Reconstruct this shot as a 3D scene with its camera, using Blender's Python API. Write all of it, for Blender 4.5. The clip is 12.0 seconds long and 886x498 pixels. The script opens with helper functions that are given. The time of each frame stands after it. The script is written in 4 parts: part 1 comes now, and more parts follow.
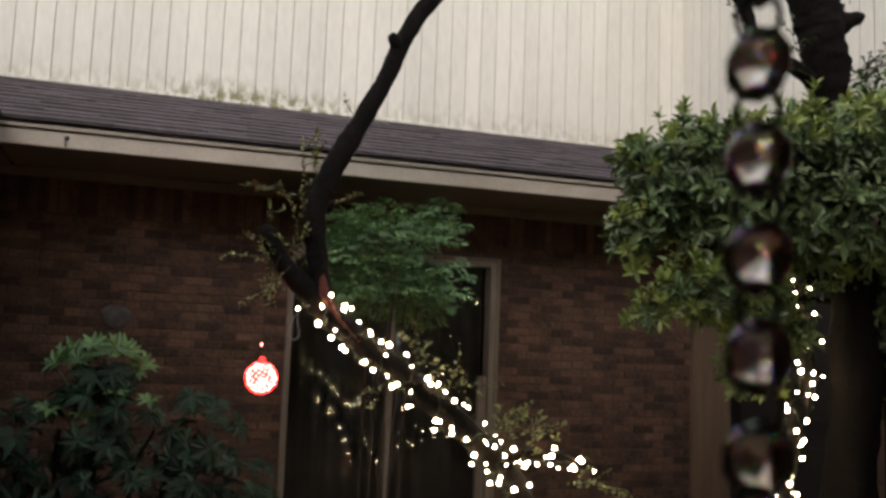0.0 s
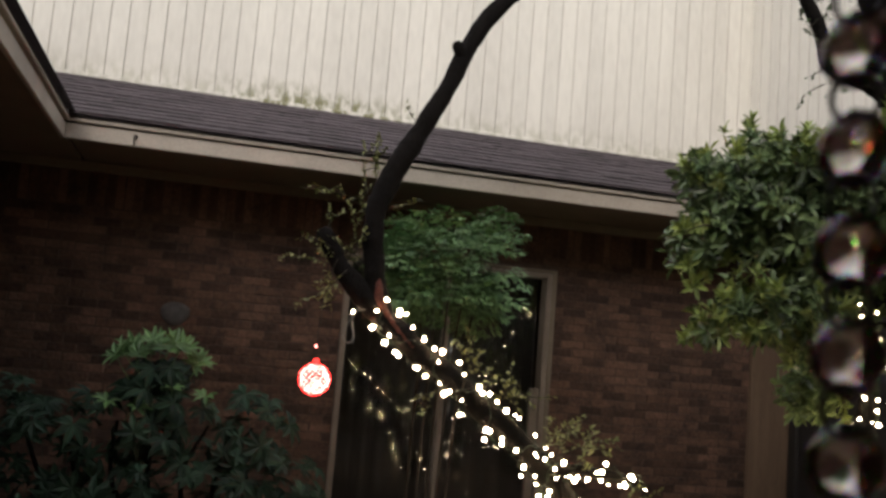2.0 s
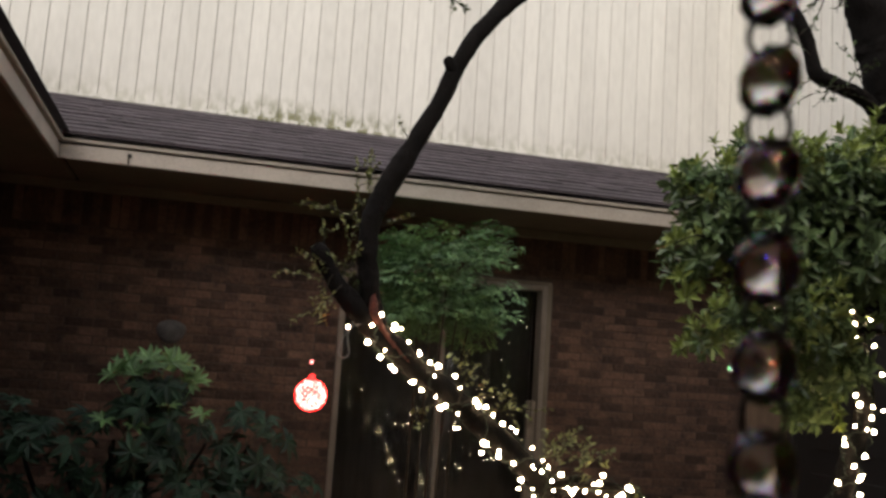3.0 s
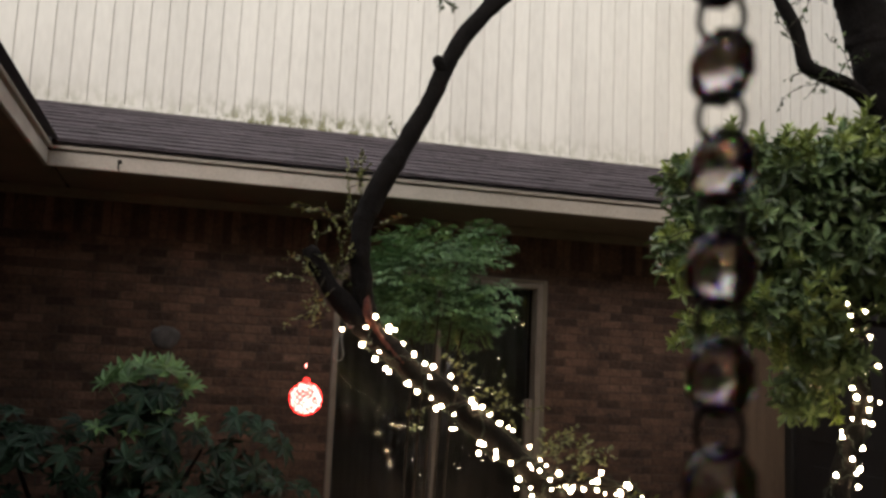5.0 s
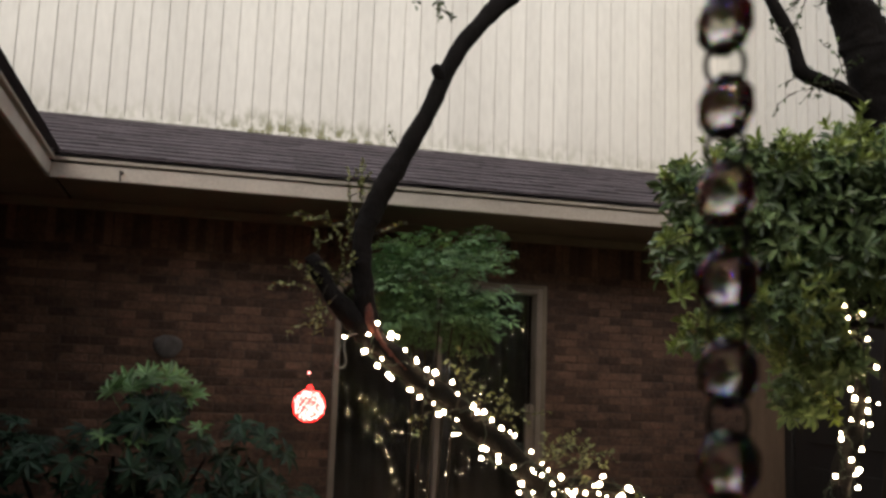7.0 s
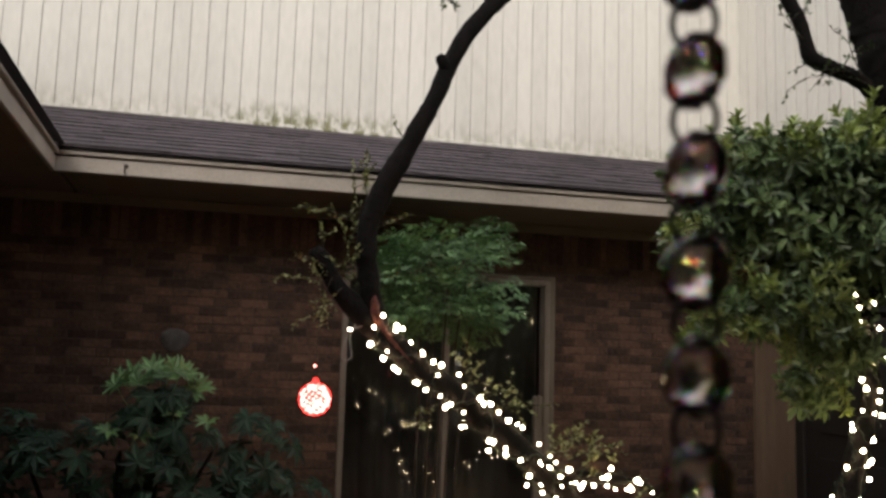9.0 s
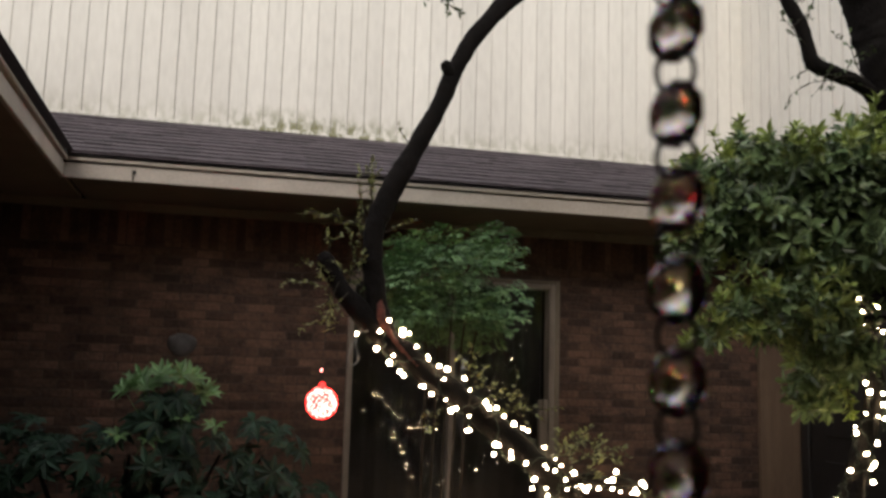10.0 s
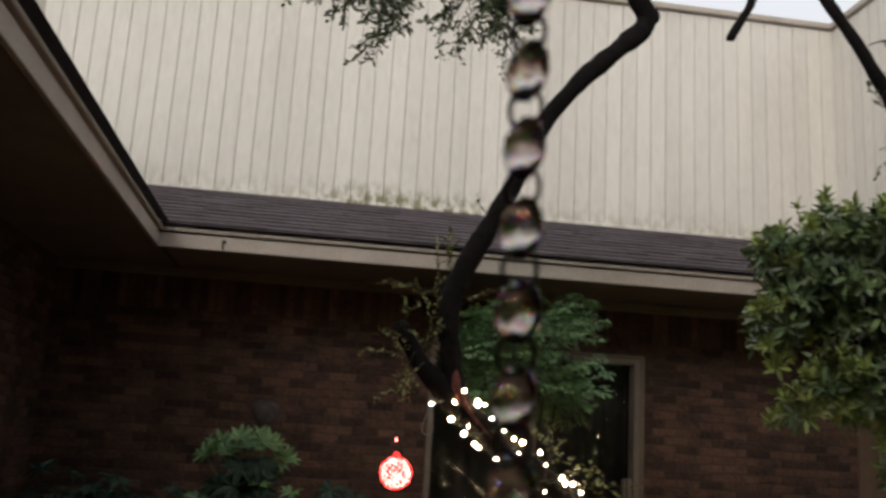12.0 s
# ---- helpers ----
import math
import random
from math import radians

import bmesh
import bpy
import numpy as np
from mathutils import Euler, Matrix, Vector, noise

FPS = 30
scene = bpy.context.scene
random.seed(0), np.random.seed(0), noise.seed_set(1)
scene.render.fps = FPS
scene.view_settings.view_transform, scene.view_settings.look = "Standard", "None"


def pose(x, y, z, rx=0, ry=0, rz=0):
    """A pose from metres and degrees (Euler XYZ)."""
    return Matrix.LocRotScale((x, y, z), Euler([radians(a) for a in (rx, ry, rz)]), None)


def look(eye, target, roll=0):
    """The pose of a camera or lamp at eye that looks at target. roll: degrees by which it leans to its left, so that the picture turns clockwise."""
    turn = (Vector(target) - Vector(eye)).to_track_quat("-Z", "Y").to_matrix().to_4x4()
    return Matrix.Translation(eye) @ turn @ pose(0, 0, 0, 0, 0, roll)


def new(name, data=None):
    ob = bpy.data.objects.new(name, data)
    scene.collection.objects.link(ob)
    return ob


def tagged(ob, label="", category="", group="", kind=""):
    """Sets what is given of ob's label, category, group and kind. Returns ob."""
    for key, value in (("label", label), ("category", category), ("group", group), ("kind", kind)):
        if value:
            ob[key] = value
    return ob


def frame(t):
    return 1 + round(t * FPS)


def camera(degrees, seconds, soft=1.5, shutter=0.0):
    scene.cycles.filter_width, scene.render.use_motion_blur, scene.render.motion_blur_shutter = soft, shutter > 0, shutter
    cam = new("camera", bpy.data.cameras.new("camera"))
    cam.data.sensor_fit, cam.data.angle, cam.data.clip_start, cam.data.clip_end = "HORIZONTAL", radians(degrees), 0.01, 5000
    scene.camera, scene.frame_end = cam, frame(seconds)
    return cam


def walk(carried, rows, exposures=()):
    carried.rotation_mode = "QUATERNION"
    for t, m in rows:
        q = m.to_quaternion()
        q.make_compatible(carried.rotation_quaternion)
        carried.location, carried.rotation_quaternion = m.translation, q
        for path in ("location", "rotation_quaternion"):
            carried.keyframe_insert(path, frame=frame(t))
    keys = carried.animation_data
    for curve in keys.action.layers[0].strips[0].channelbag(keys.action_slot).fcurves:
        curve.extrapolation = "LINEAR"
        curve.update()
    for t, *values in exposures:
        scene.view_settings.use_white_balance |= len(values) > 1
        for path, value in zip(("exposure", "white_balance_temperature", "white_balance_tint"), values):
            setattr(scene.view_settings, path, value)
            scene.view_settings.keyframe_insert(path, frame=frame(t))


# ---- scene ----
cam = camera(52.7, 12.0, soft=3.0, shutter=0.4)
PATH = [
    (0, (-0.032, 0.078, 1.288), (0.588, 1.967, 1.501), 2.2),
    (0.5, (-0.044, 0.069, 1.284), (0.57, 1.963, 1.476), 2.8),
    (1, (-0.051, 0.079, 1.279), (0.518, 1.987, 1.473), 3.9),
    (1.5, (-0.054, 0.076, 1.271), (0.47, 1.996, 1.47), 5.2),
    (2, (-0.034, 0.088, 1.28), (0.465, 2.012, 1.507), 4.7),
    (2.5, (-0.038, 0.075, 1.28), (0.464, 1.995, 1.535), 4.2),
    (3, (-0.023, 0.064, 1.282), (0.479, 1.982, 1.539), 3.8),
    (5, (0.002, 0.08, 1.288), (0.512, 1.997, 1.545), 2.6),
    (5.5, (-0.004, 0.071, 1.288), (0.509, 1.985, 1.558), 2.4),
    (6, (-0.012, 0.063, 1.284), (0.505, 1.974, 1.565), 2.4),
    (6.5, (-0.025, 0.05, 1.283), (0.496, 1.96, 1.564), 2.4),
    (7, (-0.026, 0.041, 1.285), (0.488, 1.955, 1.556), 2.0),
    (9, (0.009, 0.073, 1.29), (0.502, 1.995, 1.542), 1.7),
    (9.5, (-0.009, 0.044, 1.289), (0.478, 1.968, 1.542), 1.6),
    (10, (-0.004, 0.035, 1.291), (0.478, 1.958, 1.551), 1.6),
    (10.5, (0.006, 0.04, 1.287), (0.471, 1.969, 1.537), 1.6),
    (11, (-0.014, 0.025, 1.279), (0.471, 1.943, 1.576), 0.7),
    (11.5, (0.042, -0.018, 1.268), (0.442, 1.904, 1.651), 1.9),
    (12, (0.076, -0.002, 1.273), (0.345, 1.937, 1.687), 3.3),
]
walk(cam, [(t, look(eye, target, roll)) for t, eye, target, roll in PATH],
     exposures=[(0.0, 0.04, 6500, 10), (10.7, 0.05, 6500, 10), (11.1, 0.12, 6500, 10), (11.5, 0.03, 6500, 10), (12.0, -0.33, 6500, 10)])
# phone lens: far things sharp, the crystals close to the lens soft
cam.data.dof.use_dof = True
cam.data.dof.focus_distance = 6.0
cam.data.dof.aperture_fstop = 11.5

# ---- light: overcast dusk ----
world = bpy.data.worlds.new("dusk_sky")
scene.world = world
world.use_nodes = True
wt = world.node_tree
sky = wt.nodes.new("ShaderNodeTexSky")
sky.sky_type = "NISHITA"
sky.sun_disc = False
sky.sun_elevation = radians(38)
sky.sun_rotation = radians(200)
sky.air_density = 1.0
sky.dust_density = 6.0
cloud = wt.nodes.new("ShaderNodeMix")
cloud.data_type = "RGBA"
cloud.inputs["Factor"].default_value = 0.7
cloud.inputs["B"].default_value = (10.0, 10.0, 10.2, 1)
wt.links.new(sky.outputs[0], cloud.inputs["A"])
wt.links.new(cloud.outputs["Result"], wt.nodes["Background"].inputs[0])
wt.nodes["Background"].inputs[1].default_value = 0.142
sun = new("sun", bpy.data.lights.new("sun", "SUN"))
sun.data.energy = 0.9
sun.data.angle = radians(25)
sun.data.color = (1.0, 0.97, 0.93)
sun.matrix_world = look((-5.6, -8.9, 7.25), (0, 0.0, 3.0))


# ---- materials ----
def mat(name, c1, c2=None, rough=0.8, scale=6.0, fine=60.0, bump=0.15, vary=0.0, metal=0.0, stretch=(1, 1, 1), spec=0.5):
    """Two-scale noise colour between c1 and c2, fine bump, and a shift of value from object to object."""
    m = bpy.data.materials.new(name)
    m.use_nodes = True
    nt = m.node_tree
    b = nt.nodes["Principled BSDF"]
    b.inputs["Roughness"].default_value = rough
    b.inputs["Metallic"].default_value = metal
    b.inputs["Specular IOR Level"].default_value = spec
    c2 = c2 or tuple(v * 0.75 for v in c1)
    geo = nt.nodes.new("ShaderNodeNewGeometry")
    mp = nt.nodes.new("ShaderNodeMapping")
    mp.inputs["Scale"].default_value = stretch
    nt.links.new(geo.outputs["Position"], mp.inputs[0])
    n1 = nt.nodes.new("ShaderNodeTexNoise")
    n1.inputs["Scale"].default_value = scale
    n1.inputs["Detail"].default_value = 6
    n2 = nt.nodes.new("ShaderNodeTexNoise")
    n2.inputs["Scale"].default_value = fine
    n2.inputs["Detail"].default_value = 4
    for n in (n1, n2):
        nt.links.new(mp.outputs[0], n.inputs["Vector"])
    add = nt.nodes.new("ShaderNodeMath")
    add.operation = "MULTIPLY_ADD"
    add.inputs[1].default_value = 0.45
    nt.links.new(n2.outputs[0], add.inputs[0])
    sc = nt.nodes.new("ShaderNodeMath")
    sc.operation = "MULTIPLY"
    sc.inputs[1].default_value = 0.6
    nt.links.new(n1.outputs[0], sc.inputs[0])
    nt.links.new(sc.outputs[0], add.inputs[2])
    ramp = nt.nodes.new("ShaderNodeValToRGB")
    ramp.color_ramp.elements[0].position = 0.32
    ramp.color_ramp.elements[0].color = (*c2, 1)
    ramp.color_ramp.elements[1].position = 0.7
    ramp.color_ramp.elements[1].color = (*c1, 1)
    nt.links.new(add.outputs[0], ramp.inputs[0])
    out = ramp.outputs[0]
    if vary:
        info = nt.nodes.new("ShaderNodeObjectInfo")
        isl = nt.nodes.new("ShaderNodeNewGeometry")
        sm = nt.nodes.new("ShaderNodeMath")
        sm.operation = "ADD"
        nt.links.new(info.outputs["Random"], sm.inputs[0])
        nt.links.new(isl.outputs["Random Per Island"], sm.inputs[1])
        fr = nt.nodes.new("ShaderNodeMath")
        fr.operation = "FRACT"
        nt.links.new(sm.outputs[0], fr.inputs[0])
        mr = nt.nodes.new("ShaderNodeMapRange")
        mr.inputs[3].default_value = 1 - vary
        mr.inputs[4].default_value = 1 + vary
        nt.links.new(fr.outputs[0], mr.inputs[0])
        hsv = nt.nodes.new("ShaderNodeHueSaturation")
        nt.links.new(out, hsv.inputs["Color"])
        nt.links.new(mr.outputs[0], hsv.inputs["Value"])
        out = hsv.outputs[0]
    nt.links.new(out, b.inputs["Base Color"])
    if bump:
        bp = nt.nodes.new("ShaderNodeBump")
        bp.inputs["Strength"].default_value = bump
        bp.inputs["Distance"].default_value = 0.01
        nt.links.new(n2.outputs[0], bp.inputs["Height"])
        nt.links.new(bp.outputs[0], b.inputs["Normal"])
    return m


def glow(name, color, strength):
    m = bpy.data.materials.new(name)
    m.use_nodes = True
    b = m.node_tree.nodes["Principled BSDF"]
    b.inputs["Base Color"].default_value = (*color, 1)
    b.inputs["Emission Color"].default_value = (*color, 1)
    b.inputs["Emission Strength"].default_value = strength
    return m


M_SIDING = mat("painted_siding", (0.71, 0.68, 0.615), (0.585, 0.555, 0.50), 0.7, 1.6, 26, 0.1, 0.035, stretch=(1, 1, 0.3))
nt = M_SIDING.node_tree
# green mildew creeping up from the foot of the boards, thickest in one damp stretch
geo = nt.nodes.new("ShaderNodeNewGeometry")
sep = nt.nodes.new("ShaderNodeSeparateXYZ")
nt.links.new(geo.outputs["Position"], sep.inputs[0])


def node_range(source, a, b, c, d):
    n = nt.nodes.new("ShaderNodeMapRange")
    n.interpolation_type = "SMOOTHSTEP"
    for i, v in enumerate((a, b, c, d)):
        n.inputs[i + 1].default_value = v
    nt.links.new(source, n.inputs[0])
    return n.outputs[0]


def node_math(op, a, b):
    n = nt.nodes.new("ShaderNodeMath")
    n.operation = op
    for i, v in enumerate((a, b)):
        if isinstance(v, float):
            n.inputs[i].default_value = v
        else:
            nt.links.new(v, n.inputs[i])
    return n.outputs[0]


spots = nt.nodes.new("ShaderNodeTexNoise")
spots.inputs["Scale"].default_value = 17.0
spots.inputs["Detail"].default_value = 7
streak = nt.nodes.new("ShaderNodeMapping")
streak.inputs["Scale"].default_value = (1, 1, 0.5)
nt.links.new(geo.outputs["Position"], streak.inputs[0])
nt.links.new(streak.outputs[0], spots.inputs["Vector"])
damp = node_math("MULTIPLY", node_range(sep.outputs[0], -0.35, 0.55, 0.0, 1.0), node_range(sep.outputs[0], 0.95, 1.8, 1.0, 0.0))
reach = node_math("MULTIPLY", node_range(sep.outputs[2], 3.29, 3.56, 1.0, 0.0), node_math("ADD", node_math("MULTIPLY", damp, 0.9), 0.34))
green = node_math("MULTIPLY", node_range(spots.outputs[0], 0.40, 0.62, 0.0, 1.0), reach)
old = nt.nodes["Principled BSDF"].inputs["Base Color"].links[0].from_socket
mixer = nt.nodes.new("ShaderNodeMix")
mixer.data_type = "RGBA"
nt.links.new(green, mixer.inputs["Factor"])
nt.links.new(old, mixer.inputs["A"])
mixer.inputs["B"].default_value = (0.22, 0.215, 0.115, 1)
nt.links.new(mixer.outputs["Result"], nt.nodes["Principled BSDF"].inputs["Base Color"])
M_GROOVE = mat("siding_backing", (0.40, 0.37, 0.325), (0.30, 0.275, 0.24), 0.85, 3, 40)
M_TRIM = mat("painted_trim", (0.50, 0.445, 0.385), (0.34, 0.295, 0.25), 0.65, 3, 50, 0.1)
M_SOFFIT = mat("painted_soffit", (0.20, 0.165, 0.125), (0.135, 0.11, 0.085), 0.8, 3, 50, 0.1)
M_BRICK = mat("brown_brick", (0.140, 0.078, 0.053), (0.028, 0.0185, 0.016), 0.94, 4.5, 34, 1.0, 0.5)
M_MORTAR = mat("mortar", (0.105, 0.066, 0.048), (0.036, 0.025, 0.021), 0.95, 12, 120, 0.5)
M_SHINGLE = mat("asphalt_shingle", (0.105, 0.085, 0.094), (0.05, 0.041, 0.047), 0.95, 18, 90, 0.9, 0.24)
M_ROOFEDGE = mat("roof_edge", (0.085, 0.072, 0.072), (0.05, 0.043, 0.043), 0.9, 9, 100)
M_BARK = mat("dark_bark", (0.012, 0.0095, 0.0085), (0.0055, 0.0046, 0.0043), 0.95, 14, 70, 0.9, stretch=(1, 1, 0.45), spec=0.15)
M_ALU = mat("bronze_aluminium", (0.25, 0.21, 0.175), (0.17, 0.14, 0.115), 0.55, 5, 60, 0.05, metal=0.2)
M_WOOD = mat("stained_wood", (0.18, 0.12, 0.08), (0.11, 0.072, 0.048), 0.75, 4, 40, 0.25, stretch=(4, 4, 0.3))
M_CURTAIN = mat("dark_curtain", (0.135, 0.125, 0.125), (0.09, 0.084, 0.086), 0.95, 5, 120, 0.2)
# unseen ground: colour lifted so that it bounces light under the eaves
M_GROUND = mat("bounce_mulch_ground", (0.17, 0.125, 0.09), (0.085, 0.062, 0.045), 1.0, 4, 30, 0.8)
M_DARKDOOR = mat("near_black_door", (0.022, 0.02, 0.02), (0.014, 0.013, 0.013), 0.6, 3, 30)
M_DARKROOM = mat("dark_room", (0.05, 0.042, 0.036), (0.035, 0.03, 0.026), 0.95, 3, 30)
M_LEAF = mat("glossy_leaf", (0.235, 0.305, 0.13), (0.085, 0.145, 0.068), 0.25, 5, 40, 0.1, 0.6)
M_NEWLEAF = mat("pale_new_leaf", (0.36, 0.41, 0.12), (0.20, 0.27, 0.07), 0.32, 5, 40, 0.1, 0.4)
M_IRON = mat("dark_iron", (0.05, 0.045, 0.04), (0.03, 0.026, 0.024), 0.5, 20, 120, 0.2, metal=0.7)


# ---- mesh helpers ----
def box(bm, x0, x1, y0, y1, z0, z1, bevel=0.0):
    made = bmesh.ops.create_cube(bm, size=1.0)["verts"]
    for v in made:
        v.co = Vector((x0 if v.co.x < 0 else x1, y0 if v.co.y < 0 else y1, z0 if v.co.z < 0 else z1))
    if bevel:
        edges = list({e for v in made for e in v.link_edges})
        bmesh.ops.bevel(bm, geom=edges, offset=bevel, segments=1, affect="EDGES")


def mesh_of(name, bm, material, smooth=False):
    me = bpy.data.meshes.new(name)
    bm.normal_update()
    bm.to_mesh(me)
    bm.free()
    me.materials.append(material)
    if smooth:
        for p in me.polygons:
            p.use_smooth = True
    return me


def part(name, bm, material, parent=None, label="", smooth=False):
    ob = new(name, mesh_of(name, bm, material, smooth))
    if parent:
        ob.parent = parent
    if label:
        tagged(ob, label)
    return ob


def boxes(name, rows, material, parent=None, label="", bevel=0.0):
    bm = bmesh.new()
    for r in rows:
        box(bm, *r, bevel=bevel)
    return part(name, bm, material, parent, label)


def curve_points(pts, steps=6):
    """Catmull-Rom through (x, y, z, radius) rows."""
    p = [Vector(q) for q in pts]
    p = [p[0] * 2 - p[1]] + p + [p[-1] * 2 - p[-2]]
    res = []
    for i in range(1, len(p) - 2):
        a, b, c, d = p[i - 1:i + 3]
        for k in range(steps):
            t = k / steps
            res.append(0.5 * ((2 * b) + (c - a) * t + (2 * a - 5 * b + 4 * c - d) * t * t + (3 * b - a - 3 * c + d) * t ** 3))
    return res + [p[-2]]


def tube(bm, pts, sides=10, steps=6, rough=0.0, freq=9.0):
    """A tapered limb along (x, y, z, radius) rows, with knobbly bark of relative depth rough."""
    path = curve_points([(*q[:3], q[3]) for q in pts], steps)
    rings, side = [], Vector((0.3, 1, 0.1))
    for i, q in enumerate(path):
        here = q.to_3d()
        ahead = (path[min(i + 1, len(path) - 1)].to_3d() - path[max(i - 1, 0)].to_3d()).normalized()
        side = (side - ahead * side.dot(ahead)).normalized()
        up = ahead.cross(side)
        ring = []
        for k in range(sides):
            a = 2 * math.pi * k / sides
            out = side * math.cos(a) + up * math.sin(a)
            r = q[3]
            if rough:
                at = here + out * q[3]
                r *= 1 + rough * (noise.noise(at * freq) + 0.5 * noise.noise(at * freq * 3.1) + 0.35 * noise.noise(at * freq * 8.0))
            ring.append(bm.verts.new(here + out * r))
        rings.append(ring)
    for r0, r1 in zip(rings, rings[1:]):
        for k in range(sides):
            bm.faces.new((r0[k], r0[(k + 1) % sides], r1[(k + 1) % sides], r1[k]))
    bm.faces.new(rings[0][::-1])
    bm.faces.new(rings[-1])
    return path


def structure(ob, label, category):
    return tagged(ob, label, category, kind="structure")


# ---- plan ----
EAVE_Y, WALL_Y, UP_Y = 4.60, 5.25, 5.75
EAVE_X, WALL_X, UP_X = -0.76, -1.41, -1.91
SOFFIT_Z, ROOF_Z, UP_Z, TOP_Z = 2.378, 2.500, 2.978, 4.655
EAST_X, EAST_W = 3.70, 3.80
WIN = (0.748, 2.067, 0.532, 2.065)

# ---- ground ----
bm = bmesh.new()
bmesh.ops.create_grid(bm, x_segments=60, y_segments=60, size=600)
ground = structure(part("ground", bm, M_GROUND), "unseen mulched garden ground, colour raised to bounce light, reaching to the horizon", "ground")
ground.location.z = -0.055

# ---- brick walls ----
wall = structure(boxes("wall_north", [
    (WALL_X - 0.3, WIN[0], WALL_Y + 0.0045, WALL_Y + 0.25, 0, SOFFIT_Z + 0.25),
    (WIN[1], EAST_X + 0.3, WALL_Y + 0.0045, WALL_Y + 0.25, 0, SOFFIT_Z + 0.25),
    (WIN[0], WIN[1], WALL_Y + 0.0045, WALL_Y + 0.25, 0, WIN[2]),
    (WIN[0], WIN[1], WALL_Y + 0.0045, WALL_Y + 0.25, WIN[3], SOFFIT_Z + 0.25)], M_MORTAR),
    "brown brick house wall in running bond under the eave", "wall")
wall_w = structure(boxes("wall_west", [(WALL_X - 0.25, WALL_X, -3.0, WALL_Y + 0.004, 0, SOFFIT_Z + 0.25)], M_MORTAR),
                   "shaded brown brick wall of the west wing", "wall")
wall_e = structure(boxes("wall_east", [(EAST_W, EAST_W + 0.25, -3.0, WALL_Y + 0.004, 0, UP_Z)], M_BRICK),
                   "shaded brown brick wall of the east wing", "wall")
# unseen wall added behind the camera, leaving the bricks only light from above
wall_s = structure(boxes("wall_south", [(WALL_X, EAST_X, -3.2, -3.0, 0, UP_Z)], M_BRICK),
                   "unseen plain brown brick wall added to close the courtyard and hold back light", "wall")
# added out of view: keeps low sky light off the lower north wall
wall_us = structure(boxes("wall_upper_south", [(UP_X, EAST_X, 0.25, 0.45, 2.76, 4.05)], M_SIDING),
                    "unseen cream siding wall added over the porch to block the low sky", "wall")
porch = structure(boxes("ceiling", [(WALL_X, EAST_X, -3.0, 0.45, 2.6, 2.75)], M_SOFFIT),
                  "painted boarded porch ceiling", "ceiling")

# ---- upper walls ----
upper = structure(boxes("wall_upper_north", [(UP_X - 0.3, EAST_X + 0.2, UP_Y + 0.008, UP_Y + 0.2, UP_Z - 0.4, TOP_Z)], M_GROOVE),
                  "cream painted vertical board siding of the upper storey", "wall")
upper_e = structure(boxes("wall_upper_east", [(EAST_X + 0.008, EAST_X + 0.2, -1.0, UP_Y + 0.004, UP_Z - 0.05, TOP_Z + 0.004)], M_GROOVE),
                    "cream painted vertical board siding of the east upper storey", "wall")
upper_w = structure(boxes("wall_upper_west", [(UP_X - 0.2, UP_X, -3.0, UP_Y + 0.004, UP_Z - 0.4, 3.5)], M_SIDING),
                    "cream painted siding of the west upper storey", "wall")
cap = structure(boxes("trim_cap", [(UP_X - 0.3, EAST_X - 0.012, UP_Y - 0.03, UP_Y + 0.22, TOP_Z + 0.004, TOP_Z + 0.05),
                                   (EAST_X - 0.03, EAST_X + 0.22, -1.0, UP_Y + 0.25, TOP_Z + 0.006, TOP_Z + 0.052)], M_TRIM, bevel=0.006),
                "painted cap trim along the top of the siding", "trim")

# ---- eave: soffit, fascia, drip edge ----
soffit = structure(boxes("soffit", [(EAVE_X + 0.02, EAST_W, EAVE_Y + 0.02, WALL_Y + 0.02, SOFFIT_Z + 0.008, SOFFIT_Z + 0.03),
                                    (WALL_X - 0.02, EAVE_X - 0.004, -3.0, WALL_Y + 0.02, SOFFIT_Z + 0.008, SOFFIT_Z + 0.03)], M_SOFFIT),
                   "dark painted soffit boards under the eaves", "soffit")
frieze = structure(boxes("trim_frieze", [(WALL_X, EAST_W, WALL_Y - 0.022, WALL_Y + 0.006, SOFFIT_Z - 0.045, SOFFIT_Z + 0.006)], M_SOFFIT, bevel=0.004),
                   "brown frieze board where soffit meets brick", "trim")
fascia = structure(boxes("fascia_north", [(EAVE_X, EAST_W, EAVE_Y, EAVE_Y + 0.022, SOFFIT_Z, 2.452)], M_TRIM, bevel=0.003),
                   "weathered cream painted fascia board below the shingles", "fascia")
drip = boxes("drip_strip", [(EAVE_X + 0.004, EAST_X, EAVE_Y - 0.016, EAVE_Y + 0.02, 2.461, 2.479)], M_TRIM, fascia, "narrow cream drip strip", bevel=0.003)
fascia_w = structure(boxes("fascia_west", [(EAVE_X - 0.022, EAVE_X, -3.0, EAVE_Y + 0.022, SOFFIT_Z, 2.452)], M_TRIM, bevel=0.003),
                     "weathered cream painted fascia board of the wing", "fascia")
boxes("drip_strip", [(EAVE_X - 0.02, EAVE_X + 0.016, -3.0, EAVE_Y - 0.018, 2.461, 2.479)], M_TRIM, fascia_w, "narrow cream drip strip", bevel=0.003)

